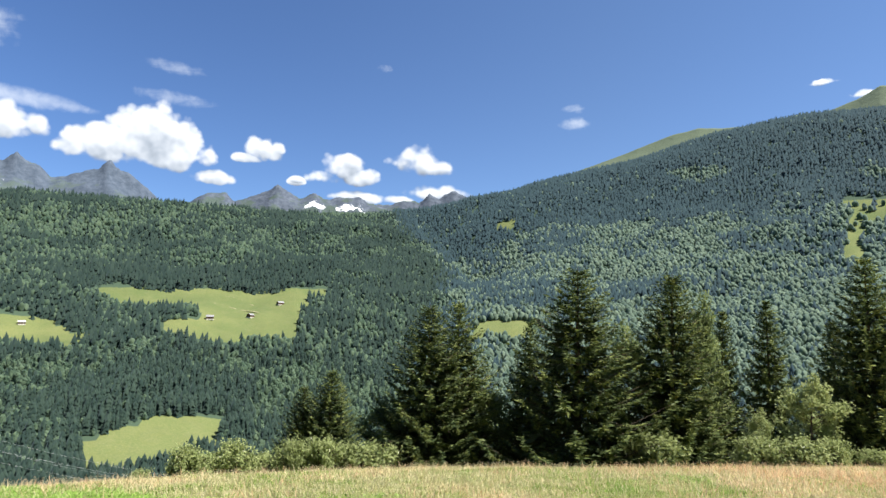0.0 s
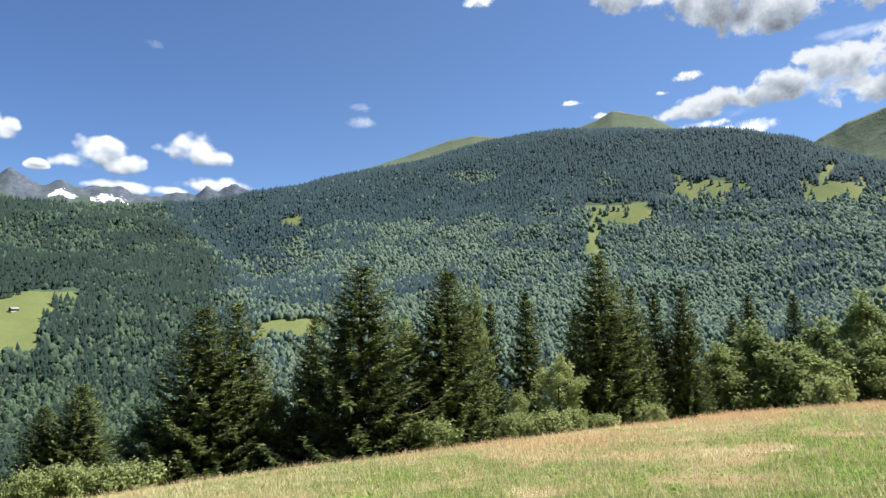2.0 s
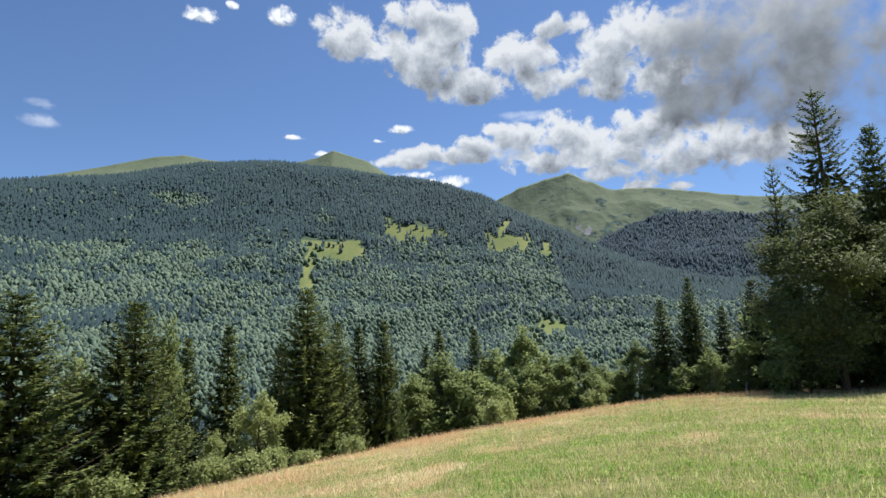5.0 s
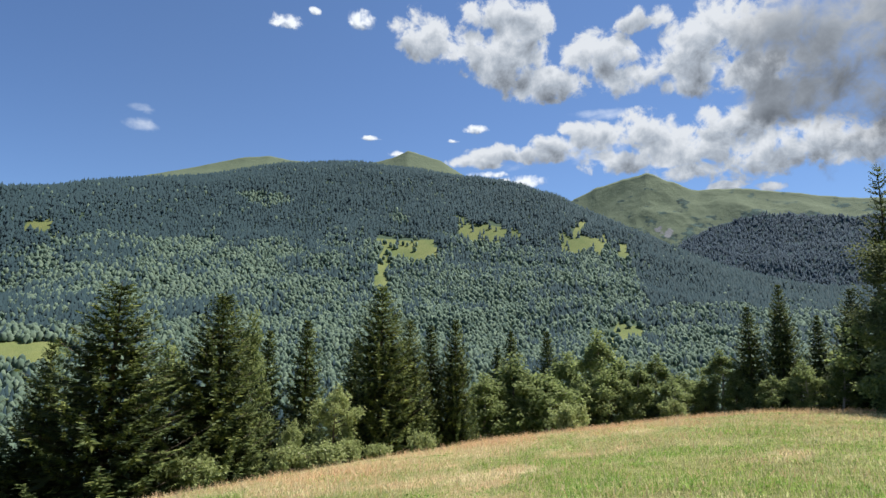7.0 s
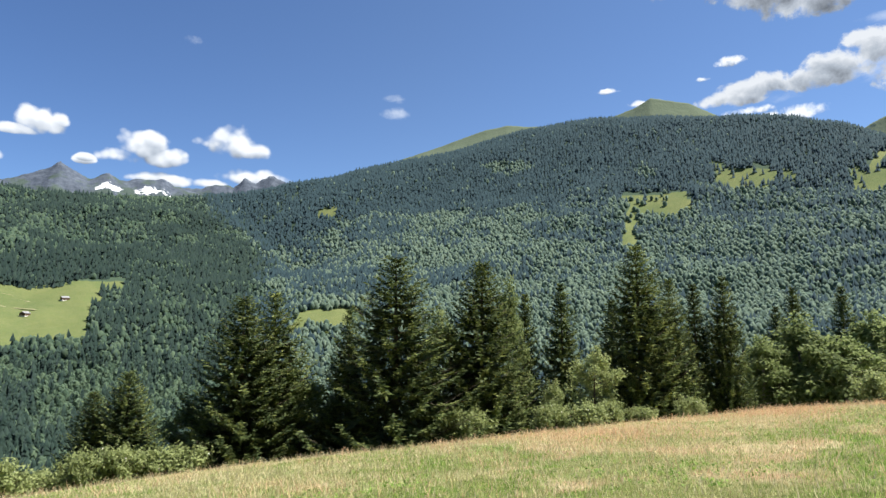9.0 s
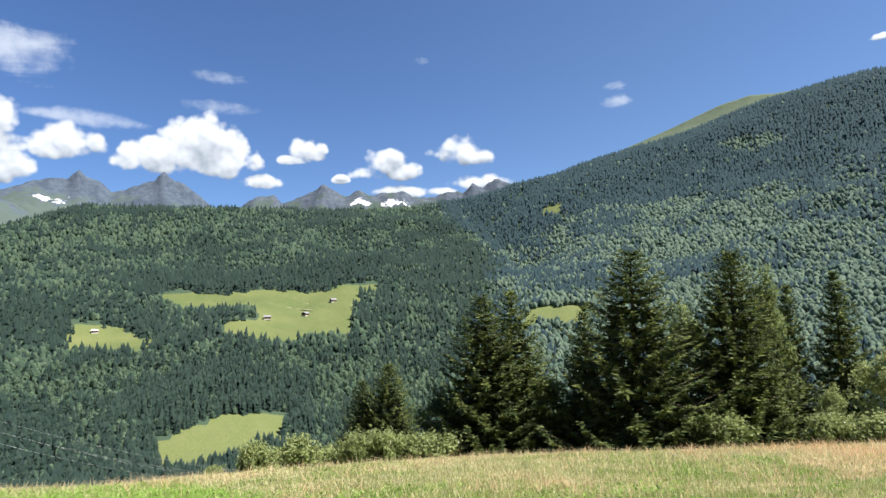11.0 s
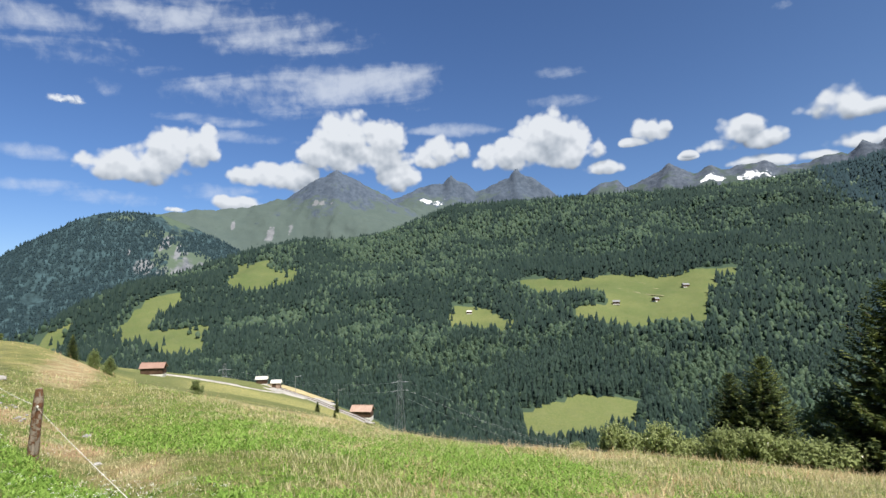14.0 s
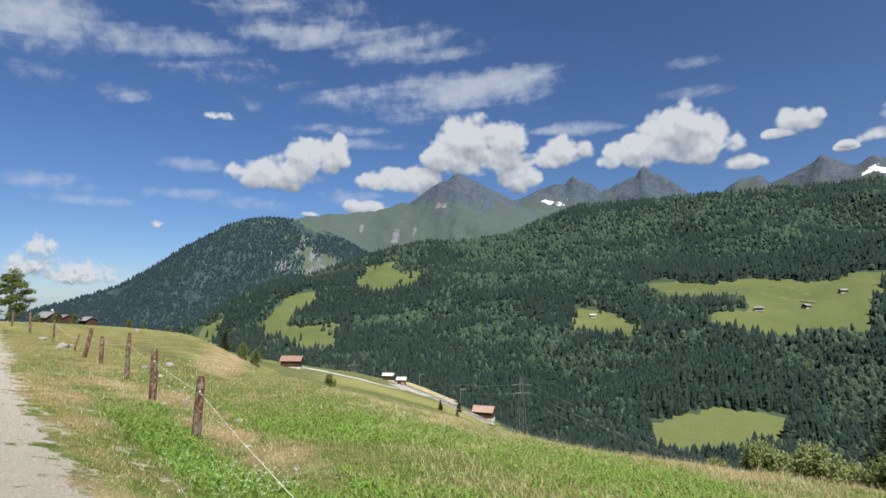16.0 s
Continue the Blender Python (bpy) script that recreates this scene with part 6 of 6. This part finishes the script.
gable_house("barn", "dark timber barn with a red sheet roof on the pasture edge", 64.3, 205, 50, 6.4, 4.6, 2.0, 1.3, DARK_WOOD, RED_ROOF, group="barns by the road")
gable_house("barn", "dark timber barn with a red sheet roof beside the railway", 45.9, 205, 32, 6.6, 4.8, 2.1, 1.5, DARK_WOOD, SALMON_ROOF, group="barns by the road")
gable_house("station_shed", "small orange-red halt with a white roof beside the railway", 53.9, 236, 44, 3.2, 2.8, 2.2, 0.8, SALMON_ROOF, PALE_WALL, "shed")
gable_house("shed", "small white-roofed shed behind the halt", 55.2, 250, 44, 4.0, 3.0, 1.9, 0.8, DARK_WOOD, PALE_WALL, "shed")
for az, r, turn in ((21.5, 924, 20), (18.0, 954, 70), (15.4, 1023, 40)):
    gable_house("hay_barn", "weathered timber hay barn on the far clearing", az, r, turn, 10, 7.5, 3.2, 2.4, DARK_WOOD, GREY_ROOF, group="hay barns on the far clearing")
gable_house("hay_barn", "pale-roofed hay barn in a small clearing", 35.5, 958, 30, 8, 6, 2.6, 1.8, DARK_WOOD, PALE_WALL)
gable_house("hay_barn", "pale-roofed hut among the mountain woods", -30.4, 1386, 80, 14, 7, 2.6, 2.0, DARK_WOOD, PALE_WALL)
gable_house("farmhouse", "grey-roofed farmhouse half hidden by the meadow crest", 84.0, 270, 20, 8.5, 5.5, 1.1, 1.9, DARK_WOOD, GREY_ROOF, "house", base=DARK_WOOD, top_el=-1.35, windows=2, chimney=True)
gable_house("stable", "red-roofed low stable beside the farmhouse", 82.8, 275, 10, 5, 4.5, 1.0, 1.3, DARK_WOOD, RED_ROOF, "house", base=DARK_WOOD, top_el=-1.6)
gable_house("stable", "low grey-roofed stable behind the meadow crest", 81.2, 280, 15, 6, 4.5, 1.0, 1.3, DARK_WOOD, GREY_ROOF, "house", base=DARK_WOOD, top_el=-1.78)


# ---- road and railway on the shelf below the meadow ----
def ribbon(name, label, stops, width, lift, mat, category):
    """A strip laid on the land along stops of (bearing, distance)."""
    p = np.array([polar(a, r) for a, r in stops])
    s = np.concatenate([[0], np.cumsum(np.hypot(*np.diff(p, axis=0).T))])
    q = np.arange(0, s[-1], 1.5)
    cx, cy = curve(s, p[:, 0])(q), curve(s, p[:, 1])(q)
    dx, dy = np.gradient(cx), np.gradient(cy)
    n = np.hypot(dx, dy)
    nx, ny = -dy / n, dx / n
    rows = []
    for k, drop in ((-0.55, -0.5), (-0.5, 0), (0, 0.03), (0.5, 0), (0.55, -0.5)):
        ax, ay = cx + nx * width * k, cy + ny * width * k
        rows.append(np.stack([ax, ay, np.maximum(ground_z(ax, ay), ground_z(cx, cy)) + lift + drop], -1))
    v = np.stack(rows, 1)
    m = len(cx)
    i = np.arange(m * 5).reshape(m, 5)
    f = np.stack([i[:-1, :-1], i[1:, :-1], i[1:, 1:], i[:-1, 1:]], -1).reshape(-1, 4)
    me = mesh_of(name, v.reshape(-1, 3), f, [mat], smooth_on=True)
    return tagged(new(name, me), label, category, kind="structure"), np.stack([cx, cy, ground_z(cx, cy)], -1)


ribbon("road", "pale gravel farm road sloping past the barn", [(64.0, 214), (62.0, 212), (59.5, 205), (57.0, 200), (55.2, 203), (54.0, 214), (53.2, 226)], 2.3, 0.25, GRAVEL, "road")
_, line = ribbon("track_bed", "grey ballast bed of a narrow railway", [(54.5, 246), (52.6, 232), (50.6, 214), (48.6, 198), (47.0, 186), (45.8, 176), (45.0, 168)], 3.0, 0.3, GRAVEL, "railway")
ribbon("yard", "pale gravel yard beside the halt", [(54.6, 230), (53.4, 222), (52.0, 216), (50.9, 214)], 4.5, 0.15, GRAVEL, "yard")
PATH = plain_mat("worn_turf_path", (0.20, 0.20, 0.10), (0.30, 0.28, 0.16), 0.4, 0.95, 0.02)
for stops in ([(22.1, 1018), (20.7, 1019), (19.1, 996), (17.3, 974)], [(20.3, 1069), (18.8, 1058), (17.8, 1037), (16.0, 1007)]):
    ribbon("pavement", "narrow worn path across the far clearing", stops, 3.0, 0.2, PATH, "path")
DRY_BANK = plain_mat("dry_grass_bank", (0.34, 0.28, 0.13), (0.56, 0.47, 0.26), 1.2, 0.95, 0.05)
ribbon("embankment", "straw-coloured bank above the railway", [(54.0, 256), (52.4, 243), (50.6, 230), (49.2, 222)], 7.0, 0.5, DRY_BANK, "bank")
ribbon("platform", "pale gravel platform beside the railway", [(50.6, 223), (49.4, 213), (48.5, 207)], 3.6, 0.75, GRAVEL, "platform")
RUST = plain_mat("rusty_rail", (0.10, 0.065, 0.045), (0.20, 0.13, 0.09), 9, 0.6, 0.002, metal=0.5)
for off in (-0.6, 0.6):
    d = np.gradient(line[:, :2], axis=0)
    d /= np.hypot(d[:, 0], d[:, 1])[:, None]
    pts = [Vector((p[0] - e[1] * off, p[1] + e[0] * off, p[2] + 0.75)) for p, e in zip(line, d)]
    cord(pts[::3], "rail", 0.09, 0.0, "rusty steel rail of the narrow railway", RUST, "rail")
for i in range(10, len(line), 24):
    thing = new("line_mast")
    part("mast", mesh_of("mast", *tube([(0, 0, -0.5), (0, 0, 6.2)], [0.08, 0.06], 6), [STEEL]), thing)
    part("arm", mesh_of("arm", *tube([(0, 0, 5.8), (-2.4, 0, 6.0)], [0.06, 0.05], 5), [STEEL]), thing)
    e = d[i]
    thing.matrix_basis = pose(line[i][0] + e[1] * -2.6, line[i][1] + e[0] * 2.6, line[i][2], 0, 0, math.degrees(math.atan2(e[1], e[0])) - 90)
    tagged(thing, "thin steel overhead-line mast beside the railway", "mast", "masts along the railway")


# ---- power line over the valley ----
def pylon(az, r, height):
    x, y, z = spot(az, r)
    thing = new("pylon")
    w = height * 0.075
    for sx in (-1, 1):
        for sy in (-1, 1):
            part("leg", mesh_of("leg", *tube([(sx * w, sy * w, -1), (sx * w * 0.25, sy * w * 0.25, height)], [0.11, 0.07], 4), [STEEL]), thing)
    for k in range(7):
        t0, t1 = k / 7, (k + 1) / 7
        a, b = w * (1 - 0.75 * t0), w * (1 - 0.75 * t1)
        for sg in (-1, 1):
            part("brace", mesh_of("brace", *tube([(-a * sg, -a, height * t0), (b * sg, -b, height * t1)], [0.045, 0.045], 4), [STEEL]), thing)
            part("brace", mesh_of("brace", *tube([(-a * sg, a, height * t0), (b * sg, b, height * t1)], [0.045, 0.045], 4), [STEEL]), thing)
    for h in (0.72, 0.86):
        part("cross_arm", mesh_of("cross_arm", *tube([(-height * 0.15, 0, height * h), (0, 0, height * h + 0.7), (height * 0.15, 0, height * h)], [0.08, 0.16, 0.08], 4), [STEEL]), thing)
    thing.matrix_basis = pose(x, y, z, 0, 0, az + 20)
    tagged(thing, "grey steel lattice pylon rising from the woods", "pylon", "pylons of the power line")
    return [Vector((x, y, z + height * h)) + Matrix.Rotation(radians(az + 20), 3, "Z") @ Vector((s * height * 0.15, 0, 0)) for h in (0.72, 0.86) for s in (-1, 1)]


ends = [pylon(42.3, 330, 34), pylon(58.5, 420, 34), pylon(13.5, 300, 30)]
for a, b in ((0, 1), (0, 2)):
    for p, q in zip(ends[a], ends[b]):
        cord([p, q], "power_cable", 0.022, 5.0, "thin dark power cable slung across the valley", STEEL, "cable")
